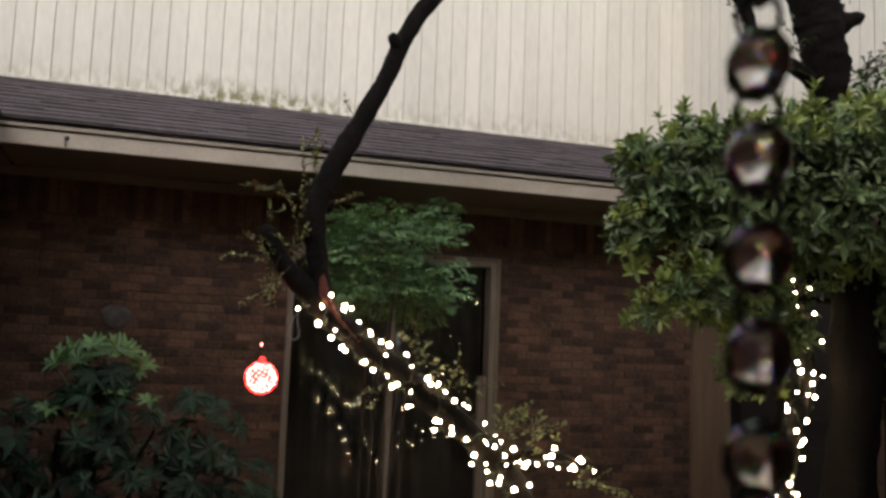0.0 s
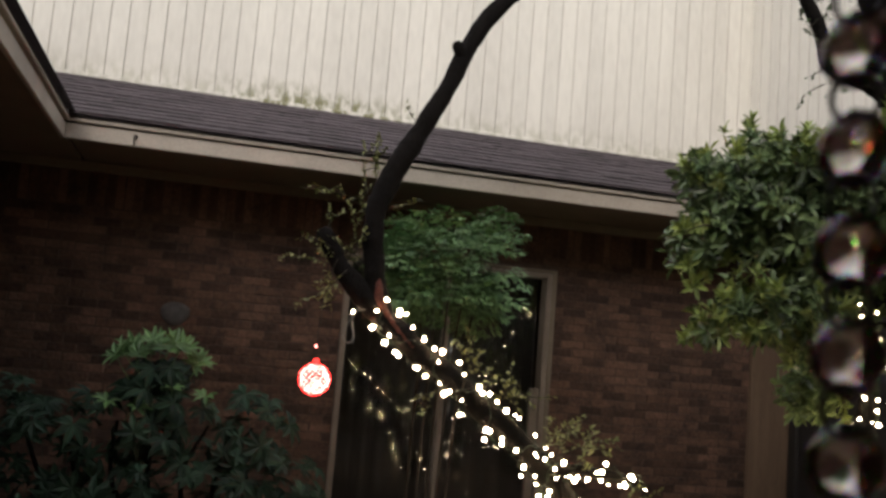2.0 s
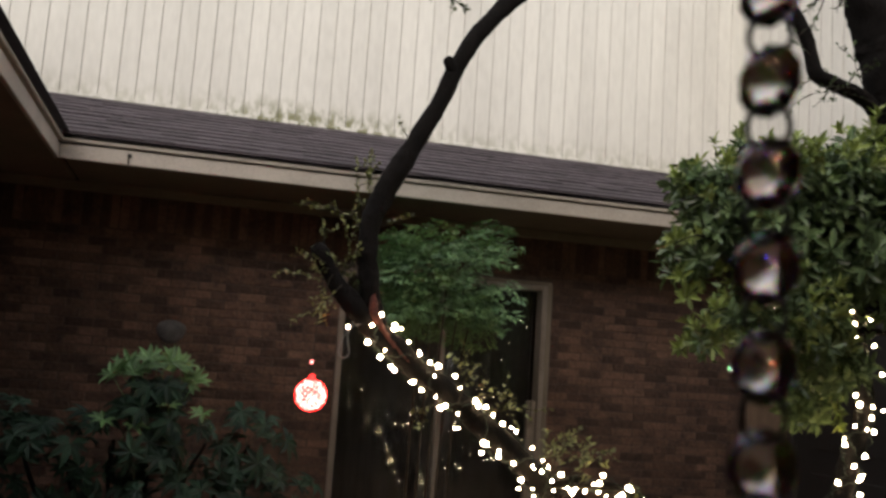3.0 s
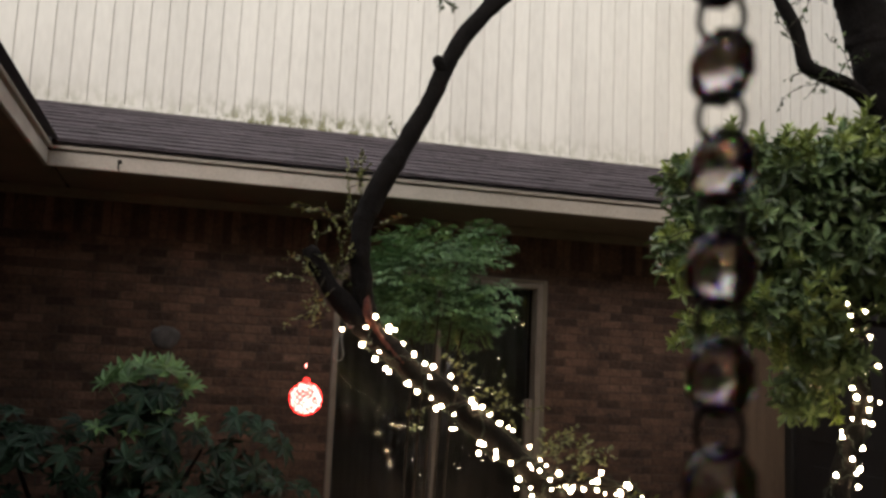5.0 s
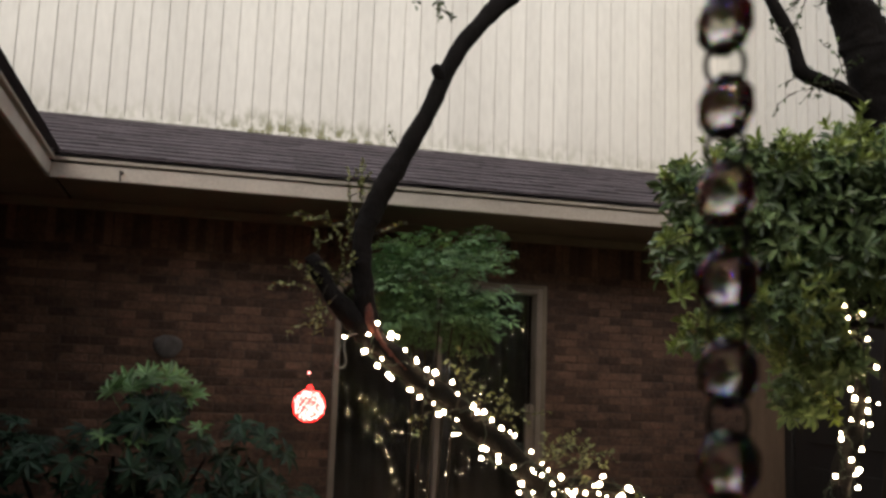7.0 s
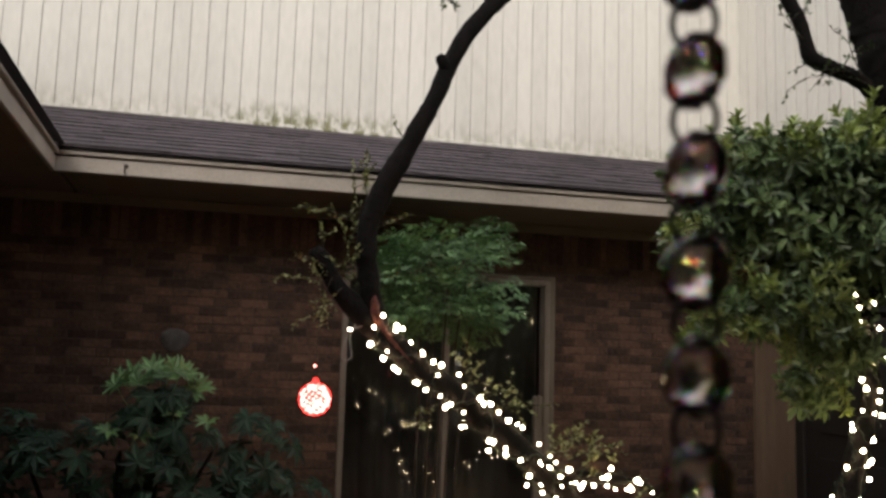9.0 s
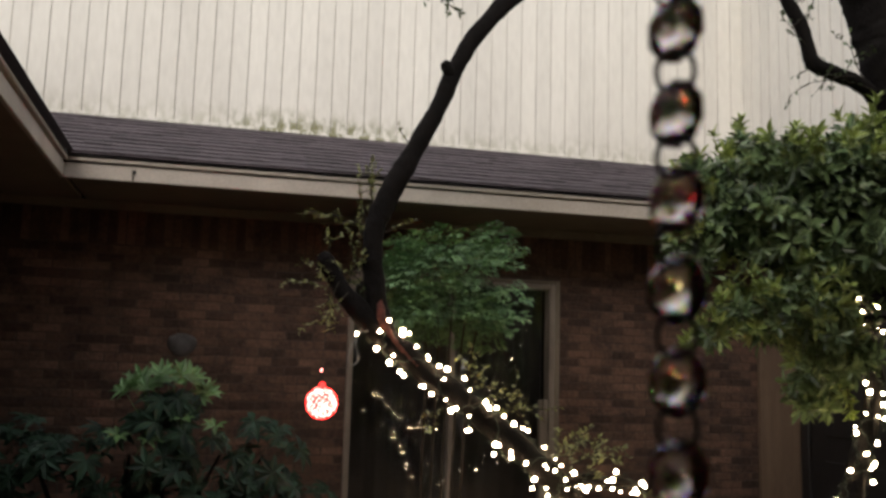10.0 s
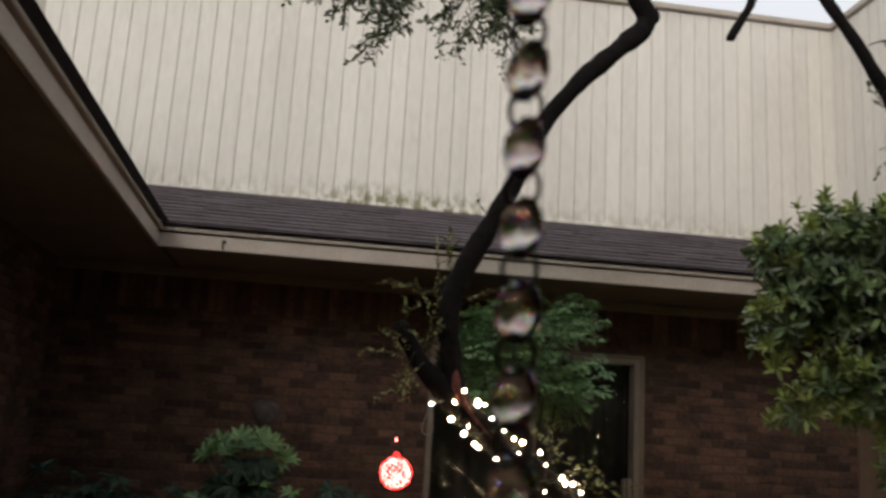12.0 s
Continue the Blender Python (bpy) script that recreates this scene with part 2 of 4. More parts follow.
# ---- roofs (deck; shingles follow last) ----
SLOPE = (UP_Z - ROOF_Z) / (UP_Y - EAVE_Y)
bm = bmesh.new()
lo, hi = ROOF_Z - 0.012, UP_Z - 0.012
v = [bm.verts.new(c) for c in ((EAVE_X, EAVE_Y - 0.03, lo), (EAST_X, EAVE_Y - 0.03, lo), (EAST_X, UP_Y, hi), (UP_X, UP_Y, hi))]
bm.faces.new(v)
bmesh.ops.solidify(bm, geom=bm.faces[:], thickness=0.012)
roof = structure(part("roof_north", bm, M_ROOFEDGE), "low sloped skirt roof of dark asphalt shingles", "roof")
bm = bmesh.new()
v = [bm.verts.new(c) for c in ((EAVE_X + 0.045, -3.0, lo + 0.012), (EAVE_X + 0.045, EAVE_Y - 0.045, lo + 0.012), (UP_X, UP_Y, hi), (UP_X, -3.0, hi))]
bm.faces.new(v)
bmesh.ops.solidify(bm, geom=bm.faces[:], thickness=0.02)
roof_w = structure(part("roof_west", bm, M_ROOFEDGE), "dark asphalt shingle skirt roof of the wing", "roof")

# the wing's eave stands a little out of square
turned = Matrix.Translation((EAVE_X, EAVE_Y, 0)) @ pose(0, 0, 0, 0, 0, 0.63) @ Matrix.Translation((-EAVE_X, -EAVE_Y, 0))
for ob in (fascia_w, roof_w):
    ob.matrix_basis = turned

# ---- trees ----
M_SMALL = mat("small_dark_leaf", (0.13, 0.175, 0.08), (0.06, 0.09, 0.035), 0.45, 9, 60, 0.1, 0.5)
M_SPRIG = mat("yellow_green_leaf", (0.30, 0.30, 0.11), (0.14, 0.17, 0.055), 0.5, 9, 60, 0.1, 0.45)
# the bush's deep shade is put into this near-black leaf colour
M_PALMSHADE = mat("lobed_leaf", (0.026, 0.058, 0.031), (0.009, 0.022, 0.016), 0.55, 6, 40, 0.1, 0.45, spec=0.25)
M_NAND = mat("feathery_leaf", (0.20, 0.33, 0.125), (0.055, 0.135, 0.07), 0.5, 6, 40, 0.1, 0.5)
M_TWIG = mat("twig_bark", (0.05, 0.038, 0.026), (0.024, 0.018, 0.013), 0.9, 20, 90, 0.4)


def limb(name, pts, parent, rough=0.2, sides=16, steps=12, material=None):
    bm = bmesh.new()
    path = tube(bm, pts, sides, steps, rough)
    part(name, bm, material or M_BARK, parent, smooth=True)
    return path


def blade(bm, base, way, up, length, width, fold=0.25, droop=0.15, blunt=0.36):
    """A pointed leaf with a folded midrib."""
    way = way.normalized()
    side = way.cross(up)
    side = side.normalized() if side.length > 1e-4 else Vector((1, 0, 0))
    top = side.cross(way)

    def at(s, k, lift):
        return bm.verts.new(base + way * (length * s) + side * (width * k) + top * (lift * width - droop * length * s * s))
    b, t = at(0, 0, 0), at(1, 0, 0)
    l1, c1, r1 = at(0.4, -0.43, fold), at(0.4, 0, 0), at(0.4, 0.43, fold)
    l2, c2, r2 = at(0.74, -blunt, fold), at(0.74, 0, 0), at(0.74, blunt, fold)
    for f in ((b, c1, l1), (b, r1, c1), (l1, c1, c2, l2), (c1, r1, r2, c2), (l2, c2, t), (c2, r2, t)):
        bm.faces.new(f)


def rosette(rng, count, length, width, low, high):
    """A whorl of leaves round +z."""
    bm = bmesh.new()
    for k in range(count):
        a = 2.4 * k + rng.uniform(-0.3, 0.3)
        e = radians(rng.uniform(low, high))
        way = Vector((math.cos(a) * math.cos(e), math.sin(a) * math.cos(e), math.sin(e)))
        blade(bm, Vector((0, 0, -0.02 + 0.003 * k)) + way * 0.004, way, Vector((0, 0, 1)), length * rng.uniform(0.7, 1.1), width * rng.uniform(0.8, 1.1))
    return bm


def palmate(rng, length=0.078, width=0.021, droop=0.3, rise=0.0):
    """One lobed leaf of seven fingers round +z, on a short stalk."""
    bm = bmesh.new()
    for k in range(7):
        a = (k - 3) * 0.72 + rng.uniform(-0.08, 0.08)
        way = Vector((math.cos(a), math.sin(a), rise + rng.uniform(-0.15, 0.2)))
        blade(bm, Vector((0, 0, 0)), way, Vector((0, 0, 1)), length * (1 - 0.09 * abs(k - 3)) * rng.uniform(0.85, 1.1), width, 0.2, droop, 0.27)
    tube(bm, [(0, 0, 0, 0.002), (-0.03, 0, -0.06, 0.002), (-0.05, 0, -0.13, 0.0025)], 4, 2)
    return bm


def frond(rng, length=0.26):
    """A feathery twice-divided leaf along +x."""
    bm = bmesh.new()
    tube(bm, [(0, 0, 0, 0.0022), (length * 0.5, 0, 0.03, 0.0016), (length, 0, -0.03, 0.0008)], 4, 3)
    for i in range(7):
        s = 0.18 + 0.82 * i / 6
        for d in (-1, 1):
            reach = length * 0.46 * (1.05 - s) + 0.035
            b = Vector((length * s, 0, 0.03 - 0.06 * abs(s - 0.5)))
            way = Vector((0.75, d, rng.uniform(-0.45, 0.35))).normalized()
            n = max(2, int(reach / 0.026))
            for j in range(n):
                p = b + way * (reach * (j + 1) / n)
                for e in (-1, 1):
                    w = (way + Vector((0, 0, rng.uniform(-0.5, 0.4))) + way.cross(Vector((0, 0, 1))) * 0.8 * e).normalized()
                    blade(bm, p, w, Vector((rng.uniform(-0.5, 0.5), rng.uniform(-0.9, 0.1), 1)), rng.uniform(0.034, 0.05), 0.0145, 0.15, 0.25)
            blade(bm, b + way * reach, way, Vector((0, -0.4, 1)), 0.048, 0.014, 0.15, 0.25)
    return bm


def place(at, way, rng, scale=1.0):
    """A pose whose +z points along way, turned at random about it."""
    q = way.to_track_quat("Z", "Y") @ Euler((0, 0, rng.uniform(0, 6.28))).to_quaternion()
    return Matrix.LocRotScale(at, q, Vector((scale,) * 3))


def scatter(name, bms, poses, material, parent, singles=0):
    """The first poses become parts of their own on shared meshes, the rest one joined mesh."""
    metas = []
    for b in bms:
        me = mesh_of(name, b, material)
        metas.append(me)
    for i, m in enumerate(poses[:singles]):
        ob = new(name, metas[i % len(metas)])
        ob.parent = parent
        ob.matrix_basis = m
    verts, faces, n = [], [], 0
    for i, m in enumerate(poses[singles:]):
        me = metas[i % len(metas)]
        co = np.empty(len(me.vertices) * 3)
        me.vertices.foreach_get("co", co)
        a = np.array(m)
        verts.append(co.reshape(-1, 3) @ a[:3, :3].T + a[:3, 3])
        faces += [tuple(k + n for k in p.vertices) for p in me.polygons]
        n += len(me.vertices)
    if verts:
        me = bpy.data.meshes.new("foliage")
        me.from_pydata(np.concatenate(verts).tolist(), [], faces)
        me.materials.append(material)
        ob = new("foliage", me)
        ob.parent = parent
        tagged(ob, kind="stuff")


def in_blobs(blobs, count, rng, shell=0.55, lift=0.5):
    """Places and outward ways in a set of ellipsoids (x, y, z, rx, ry, rz), most near their skins."""
    size = [b[3] * b[4] + b[3] * b[5] for b in blobs]
    res = []
    while len(res) < count:
        b = rng.choices(blobs, size)[0]
        d = Vector((rng.gauss(0, 1), rng.gauss(0, 1), rng.gauss(0, 1))).normalized()
        r = rng.uniform(shell, 1.05) if rng.random() < 0.85 else rng.uniform(1.0, 1.3)
        at = Vector((b[0] + d.x * b[3] * r, b[1] + d.y * b[4] * r, b[2] + d.z * b[5] * r))
        way = (d + Vector((rng.uniform(-0.4, 0.4), rng.uniform(-0.5, 0.2), lift + rng.uniform(-0.3, 0.3)))).normalized()
        res.append((at, way))
    return res


def sprig(rng, start, way, length, leaf, bare, leaves, spread=0.5, gravity=0.0, gap=0.018, split=2):
    """A thin twig with small alternate leaves; its wood goes into bare, its leaves into leaves."""
    at, pts, n = Vector(start), [], max(3, int(length / 0.03))
    way = Vector(way).normalized()
    for i in range(n + 1):
        pts.append((*at, 0.0028 * (1 - 0.7 * i / n)))
        way = (way + Vector((rng.uniform(-1, 1), rng.uniform(-1, 1), rng.uniform(-1, 1))) * 0.22 + Vector((0, 0, -gravity * 0.15))).normalized()
        for k in range(max(1, int(length / n / gap))):
            p = at + way * (k * gap)
            out = (way * 0.5 + Vector((rng.uniform(-1, 1), rng.uniform(-1, 1), rng.uniform(-0.6, 1)))).normalized()
            if i > n * 0.2:
                blade(leaves, p, out, Vector((rng.uniform(-0.5, 0.5), rng.uniform(-0.5, 0.5), 1)), leaf * rng.uniform(0.7, 1.2), leaf * 0.58, 0.2, 0.1)
        if split and i > 1 and rng.random() < spread:
            side = (way + Vector((rng.uniform(-1, 1), rng.uniform(-1, 1), rng.uniform(-0.8, 0.6)))).normalized()
            sprig(rng, at, side, length * rng.uniform(0.3, 0.55), leaf, bare, leaves, spread * 0.6, gravity, gap, split - 1)
        at = at + way * (length / n)
    tube(bare, pts, 4, 1)


def sprigs(parent, rows, material, seed, leaf=0.022, gap=0.016):
    rng = random.Random(seed)
    for start, way, length, spread, gravity in rows:
        bare, leaves = bmesh.new(), bmesh.new()
        sprig(rng, start, way, length, leaf, bare, leaves, spread, gravity, gap)
        tw = part("twig", bare, M_TWIG, parent)
        part("leaves", leaves, material, tw)


tree = tagged(new("leaning_tree"), "dark leaning bare-limbed tree with a broken stub", "tree")
TRUNK = limb("trunk", [(1.72, 3.60, 0.44, 0.085), (1.687, 3.60, 0.536, 0.07), (1.628, 3.60, 0.684, 0.06), (1.541, 3.60, 0.833, 0.056), (1.464, 3.60, 0.982, 0.055),
     (1.368, 3.60, 1.085, 0.054), (1.255, 3.60, 1.173, 0.053), (1.144, 3.60, 1.264, 0.051), (1.033, 3.60, 1.353, 0.05), (0.936, 3.60, 1.428, 0.049), (0.827, 3.60, 1.498, 0.048),
     (0.731, 3.60, 1.576, 0.05), (0.648, 3.60, 1.645, 0.052), (0.565, 3.60, 1.726, 0.046), (0.489, 3.60, 1.801, 0.041), (0.441, 3.60, 1.871, 0.034), (0.405, 3.60, 1.925, 0.036), (0.385, 3.60, 1.955, 0.024)], tree)
limb("branch", [(0.70, 3.6, 1.59, 0.035), (0.656, 3.6, 1.673, 0.047), (0.628, 3.6, 1.751, 0.045), (0.608, 3.6, 1.841, 0.044), (0.597, 3.6, 1.943, 0.042),
     (0.600, 3.6, 2.059, 0.044), (0.620, 3.6, 2.125, 0.045), (0.646, 3.6, 2.185, 0.045), (0.694, 3.6, 2.293, 0.044), (0.752, 3.6, 2.400, 0.041), (0.862, 3.6, 2.620, 0.039),
     (0.946, 3.6, 2.830, 0.039), (1.068, 3.6, 3.015, 0.039), (1.191, 3.6, 3.154, 0.041), (1.321, 3.6, 3.279, 0.043),
     (1.428, 3.6, 3.405, 0.046), (1.38, 3.58, 3.50, 0.045), (1.26, 3.5, 3.62, 0.04), (1.0, 3.4, 3.75, 0.03), (0.6, 3.3, 3.70, 0.02), (0.25, 3.25, 3.55, 0.01)], tree)
FORK = limb("fork", [(1.64, 3.60, 0.56, 0.03), (1.70, 3.60, 0.603, 0.032), (1.794, 3.60, 0.684, 0.03), (1.946, 3.60, 0.76, 0.027), (2.092, 3.55, 0.79, 0.024), (2.304, 3.50, 0.80, 0.018), (2.434, 3.45, 0.80, 0.01)], tree)
limb("knot", [(0.905, 3.585, 2.745, 0.026), (0.888, 3.575, 2.765, 0.027), (0.872, 3.568, 2.785, 0.024), (0.863, 3.565, 2.795, 0.014)], tree)
limb("broken_spur", [(1.428, 3.6, 3.40, 0.03), (1.47, 3.6, 3.43, 0.022), (1.475, 3.6, 3.47, 0.010)], tree)
limb("hanging_twig", [(1.80, 3.2, 3.62, 0.02), (1.735, 3.2, 3.36, 0.018), (1.69, 3.2, 3.27, 0.017), (1.64, 3.2, 3.18, 0.018), (1.635, 3.2, 3.165, 0.012)], tree)
limb("high_limb", [(1.26, 3.5, 3.62, 0.03), (1.55, 3.35, 3.78, 0.028), (1.80, 3.2, 3.62, 0.02)], tree)
LOW = limb("low_limb", [(1.37, 3.58, 1.085, 0.03), (1.447, 3.55, 1.07, 0.026), (1.53, 3.55, 1.072, 0.022), (1.648, 3.55, 1.062, 0.018), (1.755, 3.55, 1.048, 0.014), (1.84, 3.55, 1.015, 0.008)], tree)
# reddish bark at the crotch, with nearby bulb light put into its colour
M_REDLIT = mat("red_lit_bark", (0.19, 0.048, 0.03), (0.02, 0.013, 0.011), 0.9, 24, 70, 0.7)
limb("peeled_bark", [(0.628, 3.575, 1.80, 0.010), (0.632, 3.570, 1.745, 0.021), (0.648, 3.566, 1.675, 0.022), (0.705, 3.566, 1.60, 0.018), (0.77, 3.566, 1.538, 0.014), (0.84, 3.570, 1.475, 0.006)], tree, 0.5, material=M_REDLIT)
# leafy twigs: hanging tufts high up, sparse vine round the stub and low shoots
rows = [((0.26, 3.3, 3.46), (-0.5, 0, -0.6), 0.34, 0.95, 0.4), ((0.33, 3.3, 3.46), (-0.3, 0, -0.8), 0.32, 0.95, 0.4), ((0.26, 3.26, 3.42), (-0.8, 0, -0.5), 0.32, 0.95, 0.4),
        ((0.30, 3.3, 3.44), (-0.1, 0.1, -1), 0.30, 0.9, 0.4), ((0.20, 3.25, 3.40), (-0.5, 0, -0.6), 0.28, 0.95, 0.4), ((0.24, 3.28, 3.40), (0.0, 0, -0.9), 0.34, 0.6, 0.5),
        ((0.22, 3.28, 3.45), (-0.3, 0, -0.4), 0.28, 0.95, 0.4),
        ((0.64, 3.3, 3.50), (0.02, 0, -1), 0.32, 0.9, 0.4), ((0.70, 3.3, 3.52), (0.0, 0, -1), 0.36, 0.9, 0.4), ((0.73, 3.3, 3.52), (0.04, 0, -1), 0.42, 0.8, 0.5),
        ((0.66, 3.3, 3.50), (-0.1, 0, -1), 0.34, 0.9, 0.4), ((0.66, 3.28, 3.46), (-0.3, 0, -0.9), 0.28, 0.9, 0.4)]
sprigs(tree, rows, M_SMALL, 4, 0.028, 0.009)
rows = [((0.735, 3.58, 2.42), (-0.5, -0.2, 0.9), 0.09, 0.5, 0), ((0.61, 3.65, 1.86), (-0.9, 0, 0.2), 0.27, 0.45, 0), ((0.59, 3.65, 1.84), (-0.5, 0, 0.5), 0.20, 0.8, 0),
        ((0.60, 3.65, 1.80), (-0.6, 0, 0.35), 0.17, 0.9, 0), ((0.56, 3.65, 1.88), (-0.35, 0, 0.9), 0.27, 0.2, 0), ((0.58, 3.66, 2.09), (-1, 0, 0.15), 0.22, 0.1, 0),
        ((0.58, 3.66, 2.10), (-0.35, 0, 0.9), 0.22, 0.5, 0), ((0.60, 3.66, 2.14), (0.1, 0, 1), 0.18, 0.6, 0), ((0.59, 3.66, 2.00), (-0.6, 0, 0.7), 0.15, 0.3, 0),
        ((0.62, 3.66, 2.05), (0.9, 0, 0.5), 0.16, 0.3, 0), ((0.50, 3.56, 1.80), (-0.5, -0.1, -0.6), 0.15, 0.7, 0.3), ((0.46, 3.56, 1.84), (-0.4, 0, -0.9), 0.15, 0.8, 0.4),
        ((0.43, 3.56, 1.88), (-0.5, 0, 0.2), 0.10, 0.6, 0)]
sprigs(tree, rows, M_SPRIG, 9, 0.022, 0.007)
rows = [((1.02, 3.53, 1.37), (0.7, -0.2, 0.2), 0.16, 0.8, 0.1), ((1.08, 3.53, 1.32), (0.8, -0.2, 0.2), 0.18, 0.8, 0.1),
        ((1.0, 3.53, 1.36), (0.1, -0.2, 0.9), 0.18, 0.9, 0.1), ((0.93, 3.53, 1.36), (-0.5, -0.2, -0.25), 0.14, 0.8, 0.2),
        ((1.32, 3.5, 1.12), (0.3, -0.2, 0.8), 0.18, 0.95, 0.1), ((1.38, 3.5, 1.1), (0.6, -0.2, 0.7), 0.2, 0.95, 0.1),
        ((1.45, 3.5, 1.08), (0.6, -0.2, 0.5), 0.18, 0.95, 0.1), ((1.40, 3.5, 1.1), (0.0, -0.2, 0.8), 0.15, 0.95, 0.1),
        ((1.60, 3.45, 0.95), (0.9, -0.1, 0.3), 0.25, 0.8, 0.1)]
sprigs(tree, rows, M_SPRIG, 12, 0.024, 0.009)

stout = tagged(new("stout_tree"), "dark thick-trunked tree standing within a leafy shrub", "tree")
limb("trunk", [(2.62, 3.1, -0.05, 0.15), (2.68, 3.06, 0.6, 0.115), (2.71, 3.0, 1.2, 0.095), (2.71, 3.0, 1.95, 0.092), (2.63, 3.0, 2.45, 0.086), (2.595, 3.0, 2.66, 0.084),
     (2.575, 3.0, 2.80, 0.09), (2.56, 3.0, 2.92, 0.10), (2.48, 3.0, 3.08, 0.082), (2.36, 3.0, 3.4, 0.07), (2.22, 3.05, 3.9, 0.05)], stout, 0.24, 20)
limb("cut_stub", [(2.60, 3.0, 2.86, 0.05), (2.68, 2.99, 2.93, 0.036), (2.735, 2.98, 2.955, 0.028), (2.765, 2.98, 2.965, 0.012)], stout, 0.3)
limb("side_limb", [(2.56, 3.0, 2.62, 0.035), (2.444, 3.0, 2.695, 0.03), (2.324, 3.0, 2.73, 0.028), (2.24, 3.0, 2.762, 0.03), (2.195, 3.0, 2.889, 0.027), (2.105, 3.0, 3.042, 0.026),
     (2.02, 3.02, 3.2, 0.024), (1.9, 3.05, 3.4, 0.02), (1.8, 3.1, 3.6, 0.012)], stout)
rows = [((2.23, 2.98, 2.80), (-0.8, 0, 0.6), 0.16, 0.9, 0), ((2.45, 2.97, 2.70), (-0.3, 0, 0.9), 0.2, 0.6, 0), ((2.40, 2.97, 2.71), (-0.8, 0, -0.1), 0.18, 0.8, 0),
        ((2.5, 2.97, 2.66), (-0.6, 0, 0.2), 0.2, 0.8, 0), ((2.66, 2.95, 2.68), (0.6, 0, 0.3), 0.3, 0.9, 0), ((2.66, 2.95, 2.66), (0.8, 0, 0.5), 0.3, 0.9, 0),
        ((2.44, 2.96, 3.2), (-0.3, 0, -0.2), 0.2, 0.9, 0.3), ((2.4, 2.96, 3.3), (0.5, -0.1, -0.4), 0.25, 0.9, 0.3), ((2.1, 2.98, 3.1), (0.6, 0, 0.3), 0.25, 0.9, 0.1)]
sprigs(stout, rows, M_SMALL, 21, 0.024, 0.02)

STEM = limb("lit_stem", [(2.20, 2.85, 0.40, 0.05), (2.22, 2.86, 0.72, 0.044), (2.25, 2.88, 0.95, 0.042), (2.29, 2.91, 1.11, 0.04), (2.366, 2.96, 1.234, 0.038), (2.457, 3.02, 1.334, 0.036),
     (2.53, 3.07, 1.484, 0.034), (2.59, 3.15, 1.62, 0.032), (2.638, 3.22, 1.766, 0.028), (2.64, 3.25, 1.92, 0.024), (2.62, 3.26, 2.1, 0.016)], stout)

# ---- shrubs ----
rng = random.Random(5)
shrub = tagged(new("glossy_shrub"), "tall evergreen shrub with whorls of glossy narrow leaves", "shrub")
BLOBS = [(1.81, 3.10, 2.25, 0.11, 0.18, 0.12), (1.99, 3.00, 2.31, 0.16, 0.22, 0.10), (2.27, 3.00, 2.31, 0.20, 0.24, 0.12), (2.52, 2.95, 2.35, 0.22, 0.24, 0.15), (2.85, 2.95, 2.43, 0.25, 0.26, 0.26),
         (1.77, 3.10, 2.03, 0.10, 0.16, 0.12), (1.98, 3.05, 2.12, 0.18, 0.22, 0.15), (2.22, 2.98, 2.08, 0.22, 0.26, 0.24), (2.50, 2.95, 2.10, 0.24, 0.26, 0.26), (2.87, 2.95, 2.07, 0.29, 0.28, 0.34),
         (1.93, 2.95, 1.77, 0.11, 0.16, 0.10), (1.77, 2.95, 1.69, 0.05, 0.08, 0.05), (2.14, 2.98, 1.74, 0.16, 0.18, 0.14), (2.56, 3.3, 1.74, 0.13, 0.08, 0.14),
         (2.47, 3.35, 1.47, 0.10, 0.12, 0.13), (3.06, 3.2, 1.5, 0.12, 0.12, 0.22), (2.98, 3.0, 1.72, 0.18, 0.22, 0.28), (2.33, 3.0, 1.62, 0.12, 0.14, 0.12)]
for k, (x, z, r) in enumerate([(2.0, 2.15, 0.016), (2.3, 2.2, 0.02), (2.05, 1.72, 0.013), (2.95, 2.3, 0.022), (1.85, 2.0, 0.012), (2.45, 1.9, 0.016)]):
    limb("stem", [(2.98 + 0.03 * k, 3.1, 0.4, r * 1.8), (3.0 + 0.02 * k, 3.1, 0.9, r * 1.6), (2.95 * 0.9 + x * 0.1, 3.08, 1.7, r * 1.3), (x, 3.08, z, r * 0.6), (x - 0.08, 3.02, z + 0.14, r * 0.3)], shrub, 0.1, 7)
poses = [place(at, way, rng, rng.uniform(0.75, 1.2)) for at, way in in_blobs(BLOBS, 2000, rng, 0.5)]
poses.sort(key=lambda m: m.translation.y)
scatter("leaf_whorl", [rosette(rng, 8, 0.072, 0.026, -5, 65) for _ in range(5)], poses, M_LEAF, shrub, 230)
TIPS = [(1.92, 2.88, 1.77, 0.14, 0.12, 0.12), (1.76, 2.93, 1.68, 0.07, 0.08, 0.06), (1.80, 3.0, 2.30, 0.13, 0.16, 0.10), (2.15, 2.85, 2.35, 0.28, 0.2, 0.06), (2.6, 2.85, 2.45, 0.35, 0.2, 0.08), (2.05, 2.82, 1.82, 0.18, 0.1, 0.13)]
poses = [place(at, way, rng, rng.uniform(0.6, 1.0)) for at, way in in_blobs(TIPS, 170, rng, 0.75, 0.6)]
shoots = []
for at, way in in_blobs(BLOBS, 46, rng, 0.9, 0.35):
    tip = at + Vector((way.x, 0, way.z)) * rng.uniform(0.07, 0.17)
    if tip.y < 3.15:
        shoots.append((at.x - way.x * 0.08, at.z - way.z * 0.08, tip.x, tip.z))
